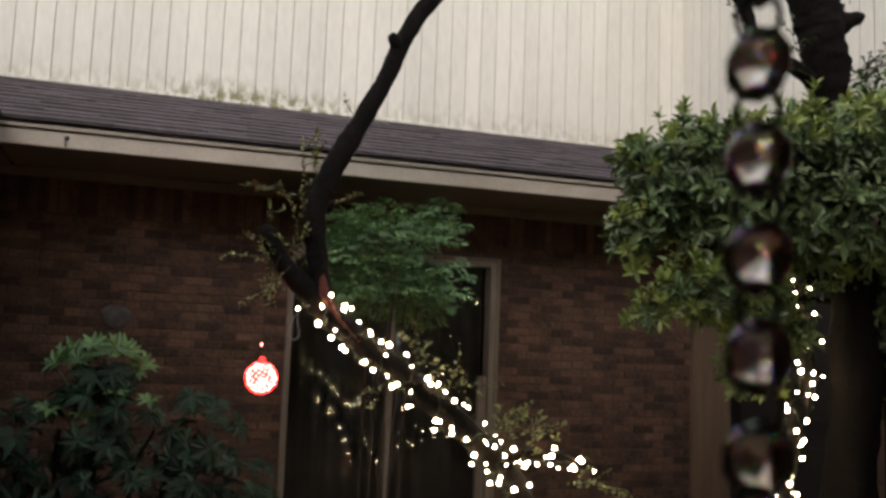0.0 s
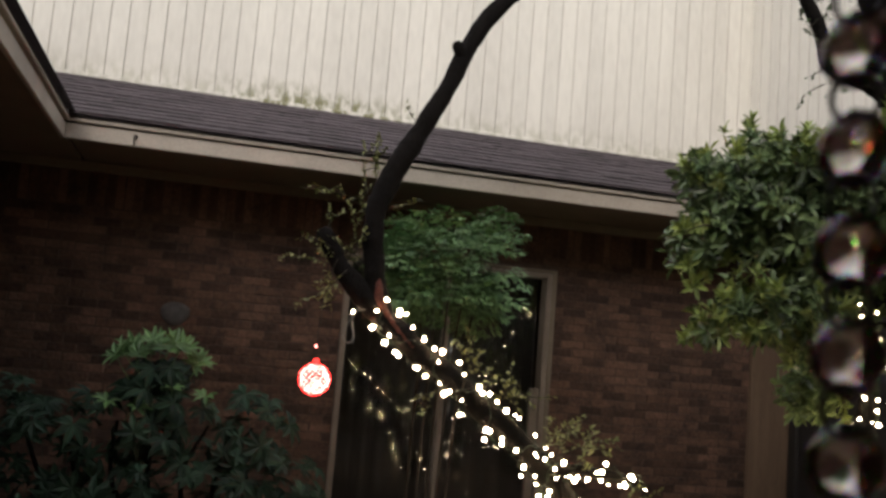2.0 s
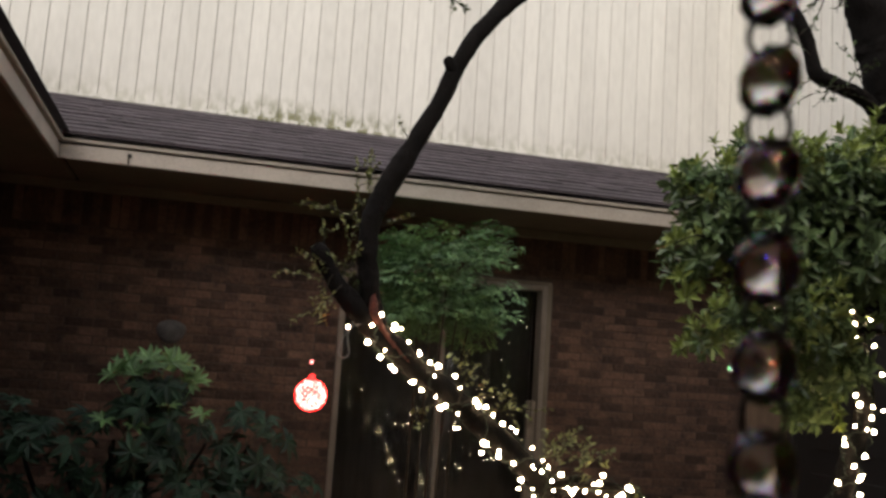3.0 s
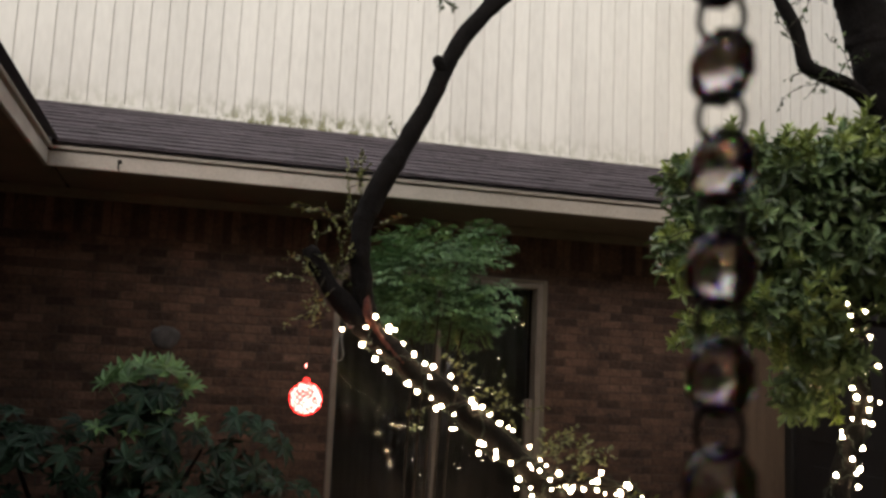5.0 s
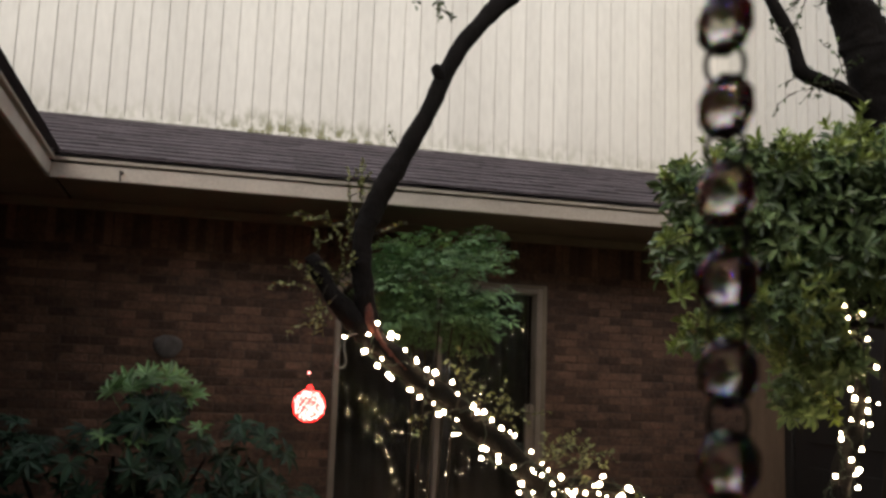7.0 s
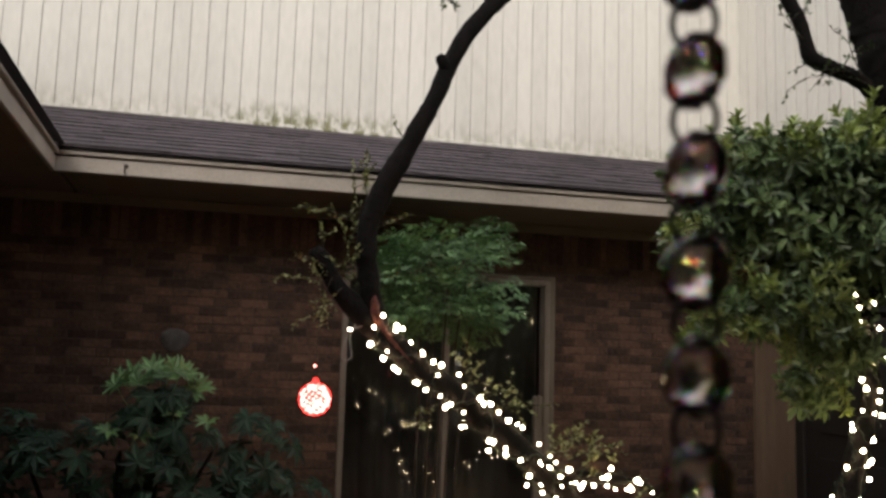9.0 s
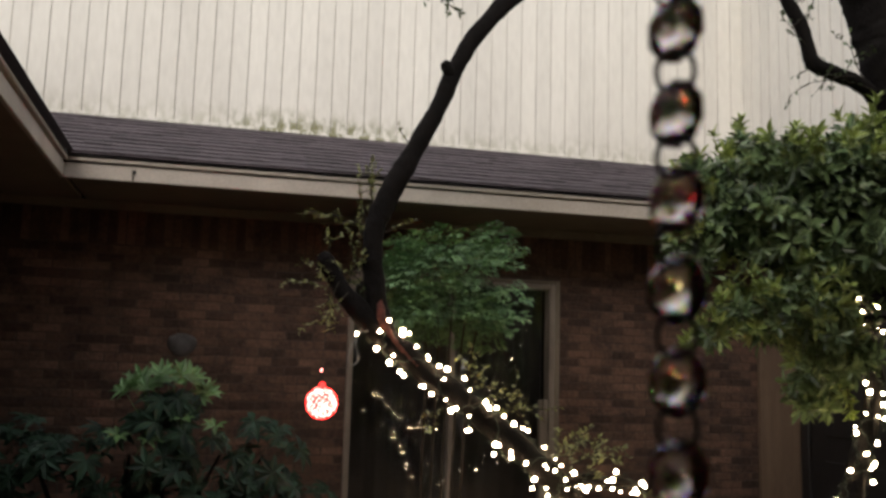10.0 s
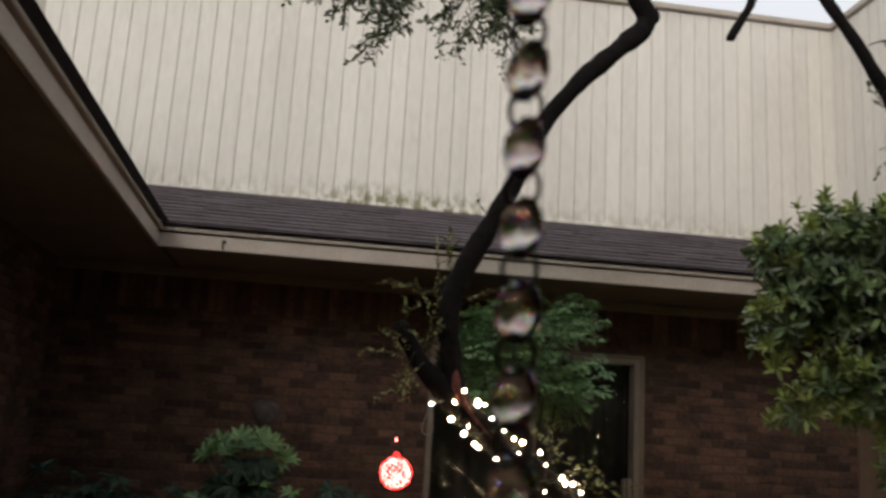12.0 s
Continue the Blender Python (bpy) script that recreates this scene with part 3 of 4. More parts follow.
for x0, z0, x1, z1 in (*shoots, (1.82, 2.22, 1.66, 2.27), (1.80, 2.05, 1.59, 2.00), (1.78, 1.96, 1.66, 1.88), (1.85, 1.70, 1.70, 1.62), (2.2, 2.36, 2.14, 2.46), (2.4, 2.38, 2.44, 2.50),
                       (2.05, 2.35, 1.92, 2.45), (1.78, 1.86, 1.66, 1.80), (2.1, 1.7, 2.0, 1.56), (2.4, 1.6, 2.38, 1.38)):
    y = rng.uniform(2.85, 3.1)
    limb("shoot", [(x0, y + 0.1, z0, 0.006), ((x0 + x1) / 2, y + 0.03, (z0 + z1) / 2 + 0.02, 0.004), (x1, y, z1, 0.002)], shrub, 0.05, 5, 3, M_TWIG)
    for k in range(5):
        u = 0.25 + 0.75 * k / 4
        poses.append(place(Vector((x0 + (x1 - x0) * u, y + 0.1 * (1 - u), z0 + (z1 - z0) * u + 0.01)), Vector((x1 - x0, -0.1, z1 - z0 + 0.12)).normalized(), rng, rng.uniform(0.65, 0.95)))
scatter("pale_whorl", [rosette(rng, 8, 0.066, 0.024, 15, 75) for _ in range(4)], poses, M_NEWLEAF, shrub, 70)

fatsia = tagged(new("lobed_bush"), "green bush of lobed pointed leaves, shade put into their colour, by the brick wall", "bush")
BLOBS = [(-0.20, 4.24, 1.30, 0.18, 0.2, 0.11), (-0.22, 4.22, 1.10, 0.25, 0.25, 0.2), (0.22, 4.25, 1.08, 0.22, 0.22, 0.2), (-0.62, 4.25, 0.98, 0.3, 0.28, 0.28),
         (0.0, 4.15, 0.75, 0.45, 0.3, 0.3), (-1.0, 4.3, 0.95, 0.3, 0.3, 0.35), (0.35, 4.2, 0.7, 0.25, 0.25, 0.3), (-0.7, 4.2, 0.55, 0.5, 0.3, 0.3)]
for k in range(6):
    x = -0.9 + 0.24 * k
    limb("stem", [(-0.3 + 0.06 * k, 4.28, -0.03, 0.016), (-0.35 + 0.1 * k, 4.28, 0.4, 0.014), (x * 0.6 - 0.08, 4.25, 0.85, 0.011), (x * 0.8, 4.22, 1.1, 0.007)], fatsia, 0.1, 6)
poses = []
for at, way in in_blobs(BLOBS, 420, rng, 0.5, 0.5):
    poses.append(place(at, (way + Vector((0, -0.5, 0.2))).normalized(), rng, rng.uniform(0.6, 1.0)))
poses.sort(key=lambda m: -m.translation.z)
scatter("lobed_leaf", [palmate(rng, 0.115, 0.043, 0.25) for _ in range(5)], poses, M_PALMSHADE, fatsia, 200)
# light falling on the upper leaves is put into this paler colour
M_PALMLIT = mat("lit_lobed_leaf", (0.12, 0.225, 0.07), (0.045, 0.105, 0.038), 0.5, 6, 40, 0.1, 0.35)
# a crown of young top-lit leaves spread like fans, and a few paler ones lower down
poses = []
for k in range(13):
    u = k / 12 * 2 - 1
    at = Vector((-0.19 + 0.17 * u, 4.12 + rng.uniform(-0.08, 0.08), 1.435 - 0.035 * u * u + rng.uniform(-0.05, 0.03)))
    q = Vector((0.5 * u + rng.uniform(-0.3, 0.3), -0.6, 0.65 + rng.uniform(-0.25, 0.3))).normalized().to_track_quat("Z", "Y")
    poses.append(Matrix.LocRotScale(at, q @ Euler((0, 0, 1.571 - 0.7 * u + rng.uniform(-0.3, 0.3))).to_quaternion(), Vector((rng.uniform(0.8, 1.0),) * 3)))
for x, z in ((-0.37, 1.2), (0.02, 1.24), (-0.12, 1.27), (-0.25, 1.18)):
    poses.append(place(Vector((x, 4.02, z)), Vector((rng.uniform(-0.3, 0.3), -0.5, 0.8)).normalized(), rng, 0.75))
scatter("pale_leaf", [palmate(rng, 0.108, 0.034, 0.1, 0.3) for _ in range(4)], poses, M_PALMLIT, fatsia, 60)

nandina = tagged(new("feathery_shrub"), "feathery green bamboo-like shrub before the glass door", "shrub")
for k in range(5):
    limb("cane", [(1.0 + 0.05 * k, 4.35, -0.03, 0.008), (1.0 + 0.05 * k, 4.34, 0.9, 0.007), (1.0 + 0.06 * k, 4.32, 1.6, 0.006), (0.93 + 0.1 * k, 4.3, 1.95, 0.004)], nandina, 0.05, 6, material=M_TWIG)
poses = []
for k in range(110):
    a = rng.uniform(0, 6.283)
    at = Vector((1.10 + 0.17 * math.cos(a) * rng.random(), 4.3 + 0.12 * math.sin(a), rng.uniform(1.70, 2.10)))
    tilt = rng.uniform(-30, 18) if at.z < 1.95 else rng.uniform(-16, 26)
    poses.append(Matrix.LocRotScale(at, Euler((radians(rng.uniform(-25, 25)), -radians(tilt), a)), Vector((rng.uniform(0.68, 0.98),) * 3)))
scatter("frond", [frond(rng) for _ in range(4)], poses, M_NAND, nandina, 110)

# ---- string lights ----
M_BULB = glow("warm_white_bulb", (1.0, 0.77, 0.46), 60.0)
M_WIRE = mat("green_wire", (0.02, 0.035, 0.02), (0.012, 0.02, 0.012), 0.6, 30, 120, 0.1)
bm = bmesh.new()
bmesh.ops.create_icosphere(bm, subdivisions=1, radius=0.0084)
for v in bm.verts:
    v.co.z *= 1.25 if v.co.z > 0 else 0.9
BULB = mesh_of("bulb", bm, M_BULB, True)


def string_lights(path, first, last, lanes, gap, seed, label):
    """Strands that wander along the edges of a limb; each lane is the angle about the limb at which its strand keeps."""
    rng = random.Random(seed)
    thing = tagged(new("string_lights"), label, "string lights", "strings of warm white lights")
    pts = [p for p in path if first <= p[2] <= last]
    for lane, sway, thin in lanes:
        wire, step, phase = [], 140, rng.uniform(0, 6.28)
        for i in range(step):
            u = i / (step - 1) * (len(pts) - 1.001)
            p = pts[int(u)].lerp(pts[int(u) + 1], u % 1)
            ahead = (pts[int(u) + 1] - pts[int(u)]).to_3d().normalized()
            side = ahead.cross(Vector((0, 1, 0))).normalized()
            a = lane + sway * math.sin(i * 0.21 + phase) + rng.uniform(-0.3, 0.3)
            out = side * math.cos(a) + Vector((0, 1, 0)) * math.sin(a)
            wire.append((*(p.to_3d() + out * (p[3] + 0.006 + max(0.0, rng.gauss(0.003, 0.009)))), 0.002))
        bm = bmesh.new()
        tube(bm, wire, 4, 1)
        part("cable", bm, M_WIRE, thing)
        spacing, along, last_p = gap * thin, rng.uniform(0, gap), Vector(wire[0][:3])
        for i, w in enumerate(wire[1:]):
            p = Vector(w[:3])
            here = pts[int(i / step * (len(pts) - 1.001))].to_3d()
            along += (here - last_p).length if i else 0.0
            last_p = here
            if along > spacing:
                along = rng.choice((-0.45, 0.0, 0.1, 0.3, 0.7)) * spacing
                b = new("bulb", BULB)
                b.parent = thing
                b.matrix_basis = place(p + Vector((rng.gauss(0, 0.014), rng.uniform(-0.02, 0.0), rng.gauss(0, 0.014))),
                                       Vector((rng.uniform(-1, 1), rng.uniform(-1, 0.3), rng.uniform(-1, 1))).normalized(), rng, rng.choice((0.6, 0.8, 1.0, 1.25)))
    return thing


lights = string_lights(TRUNK, 0.56, 1.68, ((-0.3, 0.35, 1.0), (3.45, 0.35, 1.0), (-1.3, 1.0, 2.2)), 0.048, 6, "warm white string lights wound round the leaning trunk")
M_PALEWIRE = mat("pale_wire", (0.30, 0.29, 0.27), (0.2, 0.19, 0.18), 0.6, 30, 120, 0.1)
bm = bmesh.new()
tube(bm, [(0.60, 3.57, 1.655, 0.0022), (0.555, 3.56, 1.64, 0.0022), (0.523, 3.56, 1.595, 0.0022), (0.508, 3.56, 1.535, 0.0022), (0.53, 3.55, 1.515, 0.0022), (0.548, 3.55, 1.54, 0.0022), (0.538, 3.56, 1.60, 0.0022), (0.56, 3.57, 1.66, 0.0022)], 5, 5)
part("loose_end", bm, M_PALEWIRE, lights, "pale looped loose end of cable")
string_lights(STEM, 0.7, 1.95, ((-0.3, 0.5, 1.0), (3.45, 0.5, 1.0), (-1.4, 1.2, 1.6)), 0.075, 8, "warm white string lights wound round a thin stem")
string_lights(LOW, 0.0, 1.09, ((3.3, 0.6, 1.0), (-0.8, 0.6, 1.6)), 0.05, 5, "warm white string lights along a low side limb")
string_lights(FORK, 0.5, 1.0, ((3.3, 0.6, 1.0), (-0.8, 0.6, 1.2)), 0.07, 15, "warm white string lights along a low rising fork")

# ---- glowing ball ornament ----
M_RED = glow("red_shell", (1.0, 0.035, 0.03), 2.6)
M_PINK = glow("red_lamp", (1.0, 0.24, 0.21), 10.0)
orn = tagged(new("light_ball"), "glowing red ball ornament of tiny lights on a wire", "ornament")
OC, OR = Vector((0.424, 3.65, 1.361)), 0.053
bm = bmesh.new()
bmesh.ops.create_icosphere(bm, subdivisions=3, radius=OR, matrix=Matrix.Translation(OC))
part("shell", bm, M_RED, orn, "glowing red shell", True)
# glowing wires added round the shell to draw the ball's red halo
bm = bmesh.new()
bmesh.ops.create_icosphere(bm, subdivisions=2, radius=0.064, matrix=Matrix.Translation(OC))
bmesh.ops.wireframe(bm, faces=bm.faces[:], thickness=0.0028, use_replace=True)
part("lattice", bm, M_RED, orn, "open red wires added to glow as the ball's halo")
bm = bmesh.new()
bmesh.ops.create_icosphere(bm, subdivisions=1, radius=0.0091)
LAMP = mesh_of("lamp", bm, M_PINK, True)
# tiny red glows added at the rim for the same halo
bm = bmesh.new()
bmesh.ops.create_icosphere(bm, subdivisions=1, radius=0.0042)
HALO_TIP = mesh_of("tip", bm, M_RED, True)
for k in range(96):
    z = 1 - 2 * (k + 0.5) / 96
    a = 2.39996 * k
    d = Vector((math.cos(a) * math.sqrt(1 - z * z), math.sin(a) * math.sqrt(1 - z * z), z))
    b = new("lamp", LAMP)
    b.parent = orn
    b.location = OC + d * (OR + 0.001)
    b.scale = (0.72 + 0.5 * noise.noise(d * 2.7) ** 2 * 4,) * 3
    tip = new("tip", HALO_TIP)
    tip.parent = orn
    tip.location = OC + d * (OR + 0.0085)
bm = bmesh.new()
tube(bm, [(OC.x, OC.y, OC.z + 0.055, 0.012), (OC.x, OC.y, OC.z + 0.075, 0.012), (OC.x, OC.y, OC.z + 0.082, 0.007)], 8, 2)
part("cap", bm, M_RED, orn, "small red cap")
bm = bmesh.new()
tube(bm, [(OC.x, OC.y, OC.z + 0.08, 0.0015), (OC.x - 0.006, OC.y, OC.z + 0.13, 0.0015), (OC.x + 0.0, OC.y - 0.02, OC.z + 0.25, 0.0015), (OC.x + 0.01, 3.6, OC.z + 0.5, 0.0015)], 5, 4)
part("wire", bm, M_IRON, orn, "thin dark hanging wire")
b = new("lamp", LAMP)
b.parent = orn
b.location = (OC.x - 0.006, OC.y, OC.z + 0.13)
b.scale = (0.5, 0.5, 0.8)

# ---- fixtures ----
hook = tagged(new("cup_hook"), "small dark iron hook screwed into the fascia", "hook")
bm = bmesh.new()
hx, hz = -0.438, 2.425
tube(bm, [(hx, EAVE_Y + 0.01, hz, 0.004), (hx, EAVE_Y - 0.03, hz, 0.004), (hx, EAVE_Y - 0.05, hz - 0.02, 0.004), (hx, EAVE_Y - 0.035, hz - 0.045, 0.004), (hx, EAVE_Y - 0.012, hz - 0.035, 0.003)], 7, 4)
part("shank", bm, M_IRON, hook, smooth=True)
bm = bmesh.new()
tube(bm, [(hx, EAVE_Y + 0.004, hz, 0.012), (hx, EAVE_Y - 0.006, hz, 0.011), (hx, EAVE_Y - 0.009, hz, 0.006)], 10, 2)
part("collar", bm, M_IRON, hook)

M_GREY = mat("grey_cast", (0.11, 0.108, 0.108), (0.045, 0.042, 0.042), 0.85, 18, 80, 0.4)
vent = tagged(new("vent_cover"), "small grey oval vent hood fixed to the brick", "vent cover")
bm = bmesh.new()
bmesh.ops.create_uvsphere(bm, u_segments=20, v_segments=10, radius=1.0)
for v in bm.verts:
    v.co = Vector((-0.18 + v.co.x * 0.082 * (1 + 0.15 * v.co.z), WALL_Y + 0.01 + min(v.co.y, 0.0) * (0.04 + 0.02 * noise.noise(v.co * 2.3)), 1.605 + v.co.z * (0.06 if v.co.z > 0 else 0.075)) )
part("hood", bm, M_GREY, vent, smooth=True)

# ---- window and corner boards ----
x0, x1, z0, z1 = WIN[0], WIN[1] - 0.033, WIN[2], WIN[3] - 0.022
win = structure(boxes("door_1", [(x0, x0 + 0.034, WALL_Y - 0.012, WALL_Y + 0.09, z0, z1), (x1 - 0.034, x1, WALL_Y - 0.012, WALL_Y + 0.09, z0, z1),
                (x0 + 0.034, x1 - 0.034, WALL_Y - 0.010, WALL_Y + 0.09, z1 - 0.034, z1), (x0 + 0.034, x1 - 0.034, WALL_Y - 0.010, WALL_Y + 0.09, z0, z0 + 0.05)], M_ALU, bevel=0.004),
                "bronze aluminium sliding glass door with drawn curtains behind", "door")
boxes("mullion", [(1.366, 1.399, WALL_Y - 0.004, WALL_Y + 0.07, z0 + 0.05, z1 - 0.034)], M_ALU, win, bevel=0.003)
boxes("sash_rail", [(x1 - 0.085, x1 - 0.035, WALL_Y + 0.012, WALL_Y + 0.06, z0 + 0.052, 1.33)], M_ALU, win, bevel=0.003)
boxes("handle", [(x1 - 0.075, x1 - 0.05, WALL_Y - 0.02, WALL_Y + 0.011, 1.20, 1.335)], M_ALU, win, "upright bronze pull handle", bevel=0.004)
boxes("threshold", [(x0 - 0.03, x1 + 0.03, WALL_Y - 0.05, WALL_Y - 0.013, z0 - 0.05, z0 + 0.004)], M_TRIM, win, "painted threshold", bevel=0.006)
boxes("moulding", [(x1 + 0.002, WIN[1], WALL_Y - 0.006, WALL_Y + 0.09, z0, WIN[3]), (x0, x1, WALL_Y - 0.006, WALL_Y + 0.09, z1 + 0.002, WIN[3])], M_SOFFIT, win, "dark brown moulding beside the frame", bevel=0.003)
M_GLASS = bpy.data.materials.new("window_glass")
M_GLASS.use_nodes = True
g = M_GLASS.node_tree.nodes["Principled BSDF"]
g.inputs["Base Color"].default_value = (0.75, 0.78, 0.78, 1)
g.inputs["Roughness"].default_value = 0.0
g.inputs["IOR"].default_value = 1.5
g.inputs["Transmission Weight"].default_value = 1.0
for a, b in ((x0 + 0.035, 1.365), (1.400, x1 - 0.086)):
    pane = boxes("pane", [(a, b, WALL_Y + 0.03, WALL_Y + 0.036, z0 + 0.051, z1 - 0.035)], M_GLASS, win, "clear dark glass")
    pane.visible_shadow = False
curtain = tagged(new("curtain"), "dark brown pleated curtain hanging inside the glass door", "curtain")
bm = bmesh.new()
n = 130
cols = []
for i in range(n + 1):
    x = x0 - 0.05 + (x1 - x0 + 0.1) * i / n
    y = WALL_Y + 0.36 + 0.011 * math.sin(x * 62) + 0.010 * math.sin(x * 23 + 1)
    cols.append((bm.verts.new((x, y, z0 - 0.25)), bm.verts.new((x, y * 0.3 + 0.7 * (WALL_Y + 0.36), z1 + 0.12))))
for a, b in zip(cols, cols[1:]):
    bm.faces.new((a[0], b[0], b[1], a[1]))
bmesh.ops.solidify(bm, geom=bm.faces[:], thickness=0.003)
part("cloth", bm, M_CURTAIN, curtain, smooth=True)
room = structure(boxes("wall_room", [(0.0, 3.0, 6.6, 6.7, 0, 2.6), (-0.1, 0.0, WALL_Y + 0.26, 6.6, 0, 2.6), (3.0, 3.1, WALL_Y + 0.26, 6.6, 0, 2.6), (-0.1, 3.1, WALL_Y + 0.26, 6.7, 2.42, 2.6)], M_DARKROOM),
                 "dim plain room walls behind the window", "wall")
board = structure(boxes("trim_corner_board", [(3.45, 3.79, WALL_Y - 0.03, WALL_Y + 0.006, 0.0, SOFFIT_Z - 0.046)], M_WOOD, bevel=0.004),
                  "wide brown stained corner board beside the brick", "trim")
boxes("edge_strip", [(3.745, 3.78, WALL_Y - 0.052, WALL_Y - 0.032, 0.0, SOFFIT_Z - 0.05)], M_WOOD, board, "raised edge strip", bevel=0.003)

# guessed door: its near-black colour stands in for the dark wall end
door = structure(boxes("door_2", [(EAST_W - 0.05, EAST_W - 0.006, 4.1, 5.12, 0.02, 2.08)], M_DARKDOOR, bevel=0.006), "dark panelled door added for the near-black end of the east wing wall", "door")
boxes("door_frame", [(EAST_W - 0.07, EAST_W - 0.004, 5.125, 5.20, 0, 2.16), (EAST_W - 0.07, EAST_W - 0.004, 4.02, 4.095, 0, 2.16), (EAST_W - 0.07, EAST_W - 0.004, 4.1, 5.12, 2.085, 2.16)], M_DARKDOOR, door, bevel=0.004)
for z in (0.25, 1.15):
    boxes("raised_panel", [(EAST_W - 0.062, EAST_W - 0.052, 4.25, 4.97, z, z + 0.75)], M_DARKDOOR, door, bevel=0.004)

# ---- crystal chain close to the camera ----
M_CRYSTAL = bpy.data.materials.new("cut_crystal")
M_CRYSTAL.use_nodes = True
nt = M_CRYSTAL.node_tree
nt.nodes.remove(nt.nodes["Principled BSDF"])
mix = None
for tint, ior in (((0.34, 0.31, 0.28), 1.52), ((0.26, 0.25, 0.25), 1.525), ((0.20, 0, 0), 1.495), ((0, 0.20, 0), 1.525), ((0, 0, 0.20), 1.56)):
    gl = nt.nodes.new("ShaderNodeBsdfGlass")
    gl.inputs["Color"].default_value = (*tint, 1)
    gl.inputs["Roughness"].default_value = 0.12 if ior == 1.52 else 0.0
    gl.inputs["IOR"].default_value = ior
    if mix is None:
        mix = gl
    else:
        ad = nt.nodes.new("ShaderNodeAddShader")
        nt.links.new(mix.outputs[0], ad.inputs[0])
        nt.links.new(gl.outputs[0], ad.inputs[1])
        mix = ad
nt.links.new(mix.outputs[0], nt.nodes["Material Output"].inputs[0])


def crystal(sides=10):
    bm = bmesh.new()
    rx, rz, d = 0.0112, 0.0126, 0.0070
    rings, step = [], 2 * math.pi / sides
    for r, y, turn in ((0.38, -0.80, 0), (0.74, -0.54, 0.5), (1.0, -0.08, 0), (1.0, 0.08, 0), (0.56, 0.80, 0.5)):
        rings.append([bm.verts.new((rx * r * math.cos((k + turn) * step), d * y, rz * r * math.sin((k + turn) * step))) for k in range(sides)])
    tip = bm.verts.new((0, d * 1.3, 0))
    bm.faces.new(rings[0])
    for n, (a, b) in enumerate(zip(rings, rings[1:])):
        for k in range(sides):
            k1 = (k + 1) % sides
            if n == 2:
                bm.faces.new((a[k], b[k], b[k1], a[k1]))
            elif n == 1:
                bm.faces.new((a[k], b[k], b[k1]))
                bm.faces.new((a[k], b[k1], a[k1]))
            else:
                bm.faces.new((a[k], b[k], a[k1]))
                bm.faces.new((a[k1], b[k], b[k1]))
    for k in range(sides):
        bm.faces.new((rings[-1][k], tip, rings[-1][(k + 1) % sides]))
    bmesh.ops.recalc_face_normals(bm, faces=bm.faces[:])
    return bm


chain = tagged(new("crystal_chain"), "hanging chain of faceted clear crystals joined by rings", "crystal chain")
BEAD = mesh_of("crystal", crystal(), M_CRYSTAL)
bm = bmesh.new()
tube(bm, [(0.0066 * math.cos(a * 0.3927), 0, 0.0080 * math.sin(a * 0.3927), 0.00105) for a in range(17)], 8, 2)
RING = mesh_of("ring", bm, M_IRON, True)
rng = random.Random(31)
AX, AY, AZ, PITCH = 0.148, 0.311, 1.381, 0.031
for k in range(-12, 44):
    turn = -56 + rng.uniform(-7, 7)
    b = new("crystal", BEAD)
    b.parent = chain
    b.matrix_basis = pose(AX, AY, AZ + PITCH * k, rng.uniform(-5, 5), 14 + rng.uniform(-6, 6), turn)
    r = new("ring", RING)
    r.parent = chain
    r.matrix_basis = pose(AX, AY, AZ + PITCH * (k + 0.5), rng.uniform(-6, 6), 0, -25 + rng.uniform(-12, 12))

bm = bmesh.new()
tube(bm, [(AX, AY, AZ + PITCH * 43.6, 0.0012), (AX + 0.006, AY, AZ + PITCH * 43.9, 0.0012), (AX + 0.004, AY, AZ + PITCH * 44.3, 0.0012), (AX, AY, 2.77, 0.0014)], 6, 4)
part("ceiling_hook", bm, M_IRON, chain, "small iron hook")

# ---- siding boards, shingles, bricks ----
bm = bmesh.new()
box(bm, -0.0524, 0.0524, 0, 0.012, 0, TOP_Z - UP_Z - 0.012, 0.0022)
SIDE = mesh_of("siding_board", bm, M_SIDING)
rng = random.Random(2)
k = 0
while -1.810 + 0.1093 * k < EAST_X - 0.06:
    b = new("siding_board", SIDE)
    b.parent = upper
    b.location = (-1.810 + 0.1093 * k, UP_Y + rng.uniform(-0.001, 0.0015), UP_Z + 0.010 + rng.uniform(-0.002, 0.002))
    k += 1
edge = b.location.x + 0.0524 + 0.0045
b = new("siding_board", SIDE)
b.parent = upper
b.location = ((edge + EAST_X - 0.004) / 2, UP_Y, UP_Z + 0.010)
b.scale = ((EAST_X - 0.004 - edge) / 0.1048, 1, 1)
for k in range(64):
    y = UP_Y - 0.06 - 0.1093 * k
    if y < -0.9:
        break
    b = new("siding_board", SIDE)
    b.parent = upper_e
    b.matrix_basis = pose(EAST_X, y, UP_Z + 0.01, 0, 0, -90) @ Matrix.Diagonal((0.93, 1, 1, 1))

boxes("corner_strip", [(EAST_X - 0.016, EAST_X - 0.002, UP_Y - 0.016, UP_Y - 0.004, UP_Z + 0.01, TOP_Z - 0.004)], M_SIDING, upper, bevel=0.003)

boxes("foot_strip", [(UP_X, EAST_X - 0.036, UP_Y - 0.016, UP_Y - 0.003, UP_Z + 0.006, UP_Z + 0.030)], M_SIDING, upper, "narrow painted strip at the foot of the boards", bevel=0.003)

run = math.hypot(UP_Y - EAVE_Y, UP_Z - ROOF_Z)
tilt = math.degrees(math.atan(SLOPE))


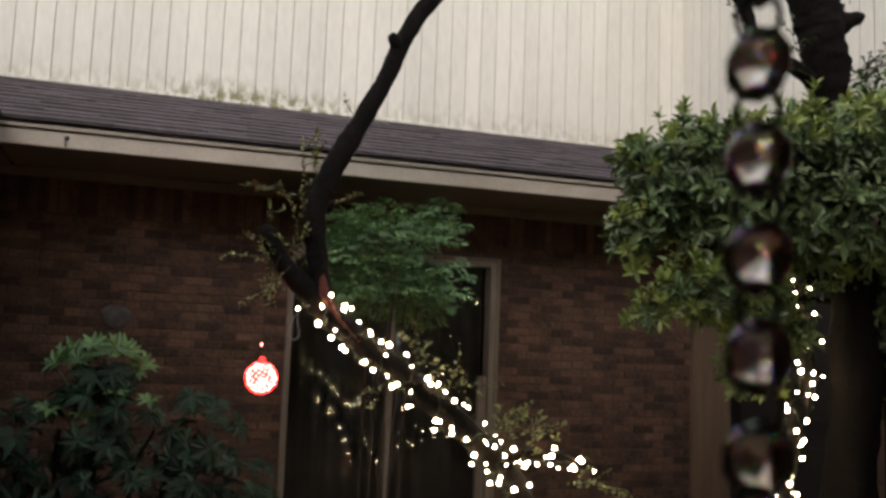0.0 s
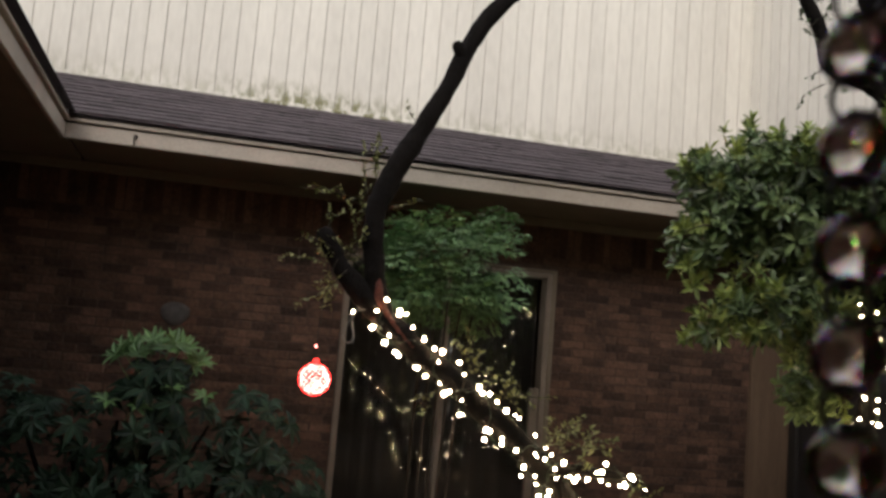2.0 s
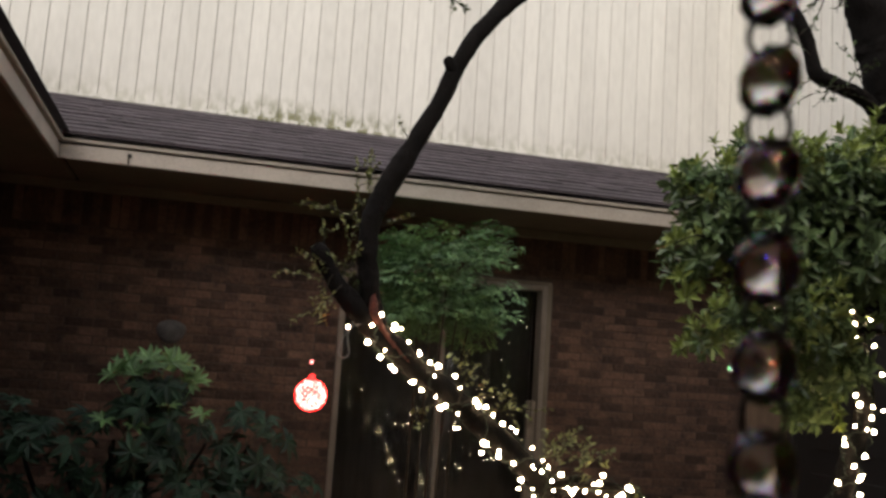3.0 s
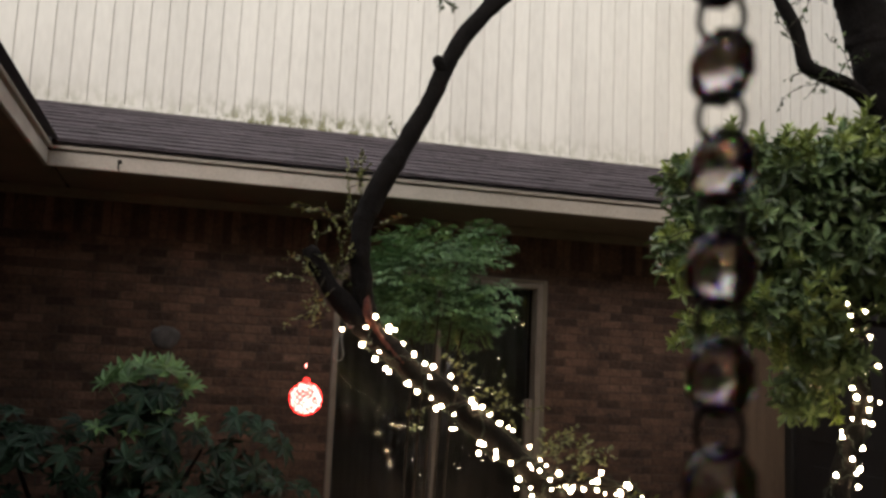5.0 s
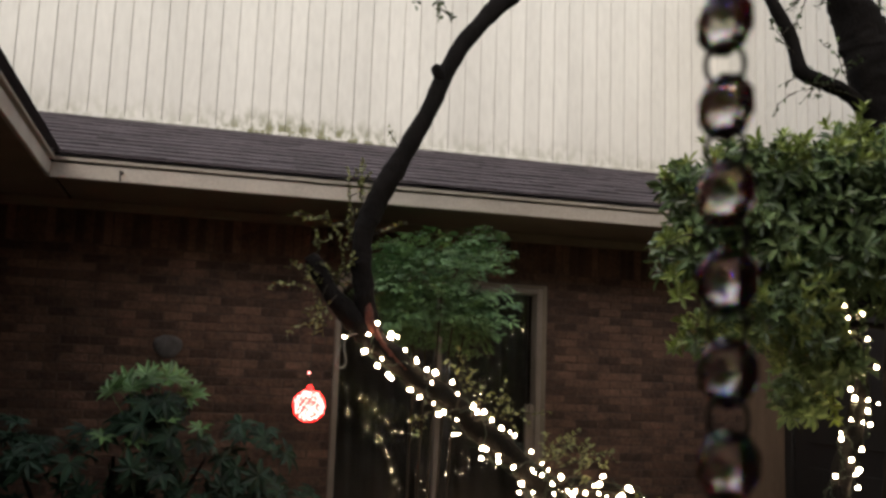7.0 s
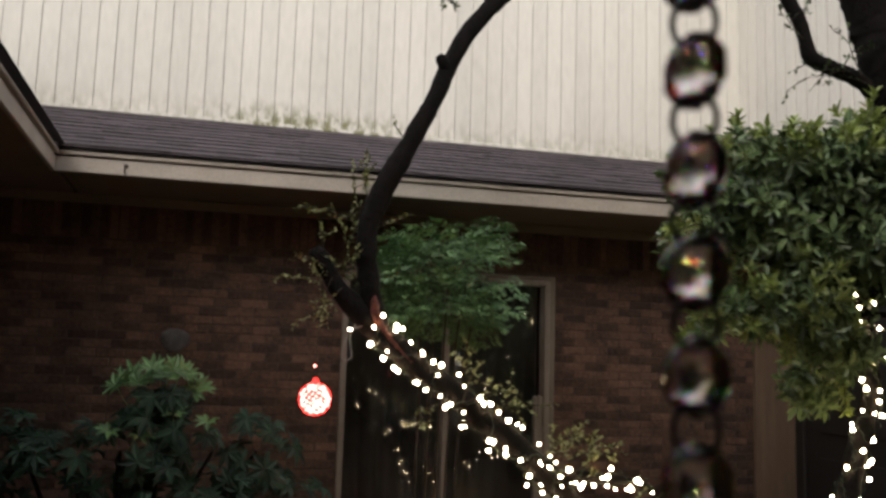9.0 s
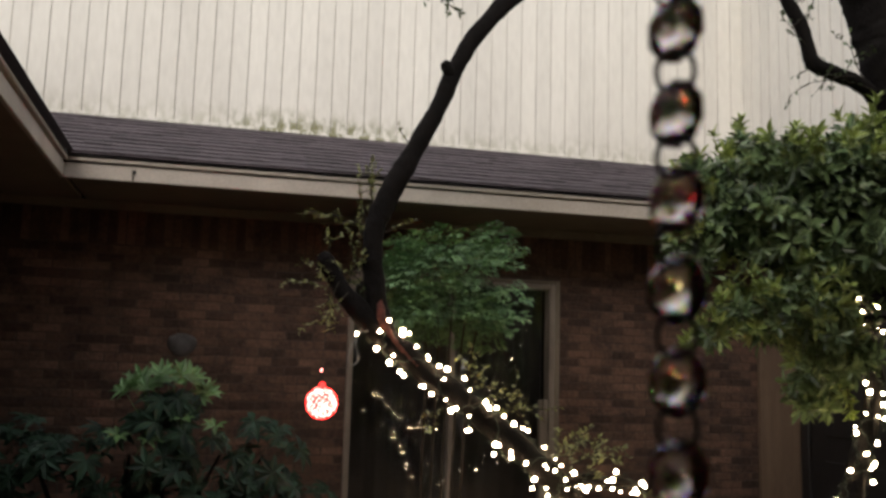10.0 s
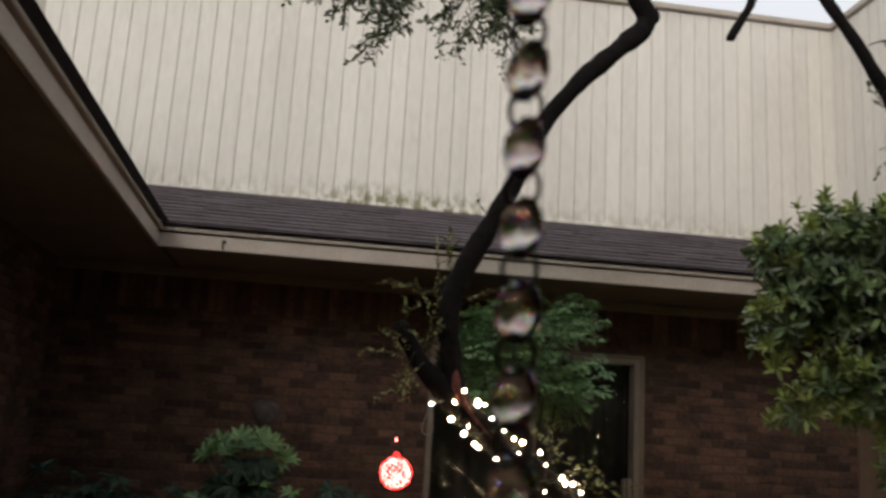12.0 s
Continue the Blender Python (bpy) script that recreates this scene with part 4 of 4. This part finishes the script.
def shingle_mesh(width, seed):
    r = random.Random(seed)
    bm = bmesh.new()
    box(bm, 0.0, width, 0.0, 0.13, 0.0, 0.016 + r.uniform(-0.001, 0.0015), 0.001)
    for v in bm.verts:
        v.co.y += r.uniform(-0.003, 0.003) if v.co.y < 0.05 else 0
    return mesh_of("shingle", bm, M_SHINGLE)


SH = [shingle_mesh(w, i) for i, w in enumerate((0.19, 0.25, 0.14, 0.22))]
WID = (0.19, 0.25, 0.14, 0.22)
rng = random.Random(6)
rows = 11
for i in range(rows):
    s = run * i / rows
    y, z = EAVE_Y - 0.03 + s * math.cos(radians(tilt)), ROOF_Z - 0.006 + s * math.sin(radians(tilt))
    x = EAVE_X - max(0.0, y - EAVE_Y) + 0.01 - rng.uniform(0, 0.1) * (i > 0)
    while x < EAST_X - 0.03:
        n = rng.randrange(4)
        b = new("shingle", SH[n])
        b.parent = roof
        b.matrix_basis = pose(x, y + rng.uniform(-0.003, 0.003), z + rng.uniform(0, 0.001), tilt - 5.0, 0, 0)
        x += WID[n]

BRICK = []
for i in range(4):
    r = random.Random(i)
    bm = bmesh.new()
    box(bm, 0, 0.143, 0, 0.016, 0, 0.042, 0.0022)
    for v in bm.verts:
        v.co += Vector((r.uniform(-1, 1) * 0.0015, r.uniform(-1, 1) * 0.0012, r.uniform(-1, 1) * 0.0012))
    BRICK.append(mesh_of("brick", bm, M_BRICK))
rng = random.Random(11)
COURSE, LONG = 0.0497, 0.1505
near, rest = [], []
for i in range(int((SOFFIT_Z - 0.20) / COURSE)):
    z = 0.006 + i * COURSE
    x = WALL_X + (0.0 if i % 2 else -LONG / 2)
    while x < 3.455:
        a, b = x, x + 0.143
        x += LONG
        spans = [(a, b)]
        if z + 0.042 > WIN[2] - 0.05 and z < WIN[3]:
            spans = [(a, min(b, WIN[0] - 0.004)), (max(a, WIN[1] + 0.004), b)]
        for p, q in spans:
            p, q = max(p, WALL_X + 0.002), min(q, 3.452)
            if q - p > 0.03:
                m = Matrix.LocRotScale((p + rng.uniform(-0.002, 0.002), WALL_Y + rng.uniform(-0.003, 0.002), z + rng.uniform(-0.002, 0.002)), None, Vector(((q - p) / 0.143, 1, 1)))
                (near if 1.25 < z < 2.02 and 0.0 < p < 3.4 and len(near) < 300 else rest).append(m)
# soldier course standing under the frieze board
top = 0.006 + int((SOFFIT_Z - 0.20) / COURSE) * COURSE
tall = SOFFIT_Z - 0.047 - top
for k in range(int((3.45 - WALL_X) / COURSE)):
    m = pose(WALL_X + 0.046 + k * COURSE, WALL_Y + rng.uniform(-0.004, 0.003), top, 0, -90, 0)
    rest.append(m @ Matrix.Diagonal((tall / 0.143, 1, 1, 1)))
for i, m in enumerate(near):
    b = new("brick", BRICK[i % 4])
    b.parent = wall
    b.matrix_basis = m


def brickwork(poses, parent):
    verts, faces, n = [], [], 0
    for i, m in enumerate(poses):
        me = BRICK[i % 4]
        a = np.array(m)
        co = np.array([v.co[:] for v in me.vertices])
        verts.append(co @ a[:3, :3].T + a[:3, 3])
        faces.extend(tuple(k + n for k in p.vertices) for p in me.polygons)
        n += len(me.vertices)
    me = bpy.data.meshes.new("brickwork")
    me.from_pydata(np.concatenate(verts).tolist(), [], faces)
    me.materials.append(M_BRICK)
    b = tagged(new("brickwork", me), kind="stuff")
    b.parent = parent


brickwork(rest, wall)
side = []
for i in range(11, int((SOFFIT_Z - 0.01) / COURSE)):
    for k in range(24):
        y = WALL_Y - 0.02 - k * LONG - (LONG / 2 if i % 2 else 0)
        side.append(Matrix.Translation((WALL_X + 0.008 + rng.uniform(-0.001, 0.001), y, 0.006 + i * COURSE)) @ pose(0, 0, 0, 0, 0, 90) @ Matrix.Translation((-0.143, 0, 0)))
brickwork([m @ Matrix.Translation((0, -0.0, 0)) for m in side], wall_w)

# ---- to metres: the plan above is drawn at 1 : 1.36 with its origin below the door's threshold ----
SCALE, SILL = 1.36, 0.57
apart = {cam, sun, ground, chain, *chain.children_recursive}
grown = set()
for ob in list(scene.collection.objects):
    if ob in apart:
        continue
    m = ob.matrix_basis.copy()
    m.translation = m.translation * SCALE - Vector((0, 0, 0 if ob.parent else SILL * SCALE))
    ob.matrix_basis = m
    if ob.data and ob.data.name not in grown:
        grown.add(ob.data.name)
        ob.data.transform(Matrix.Scale(SCALE, 4))
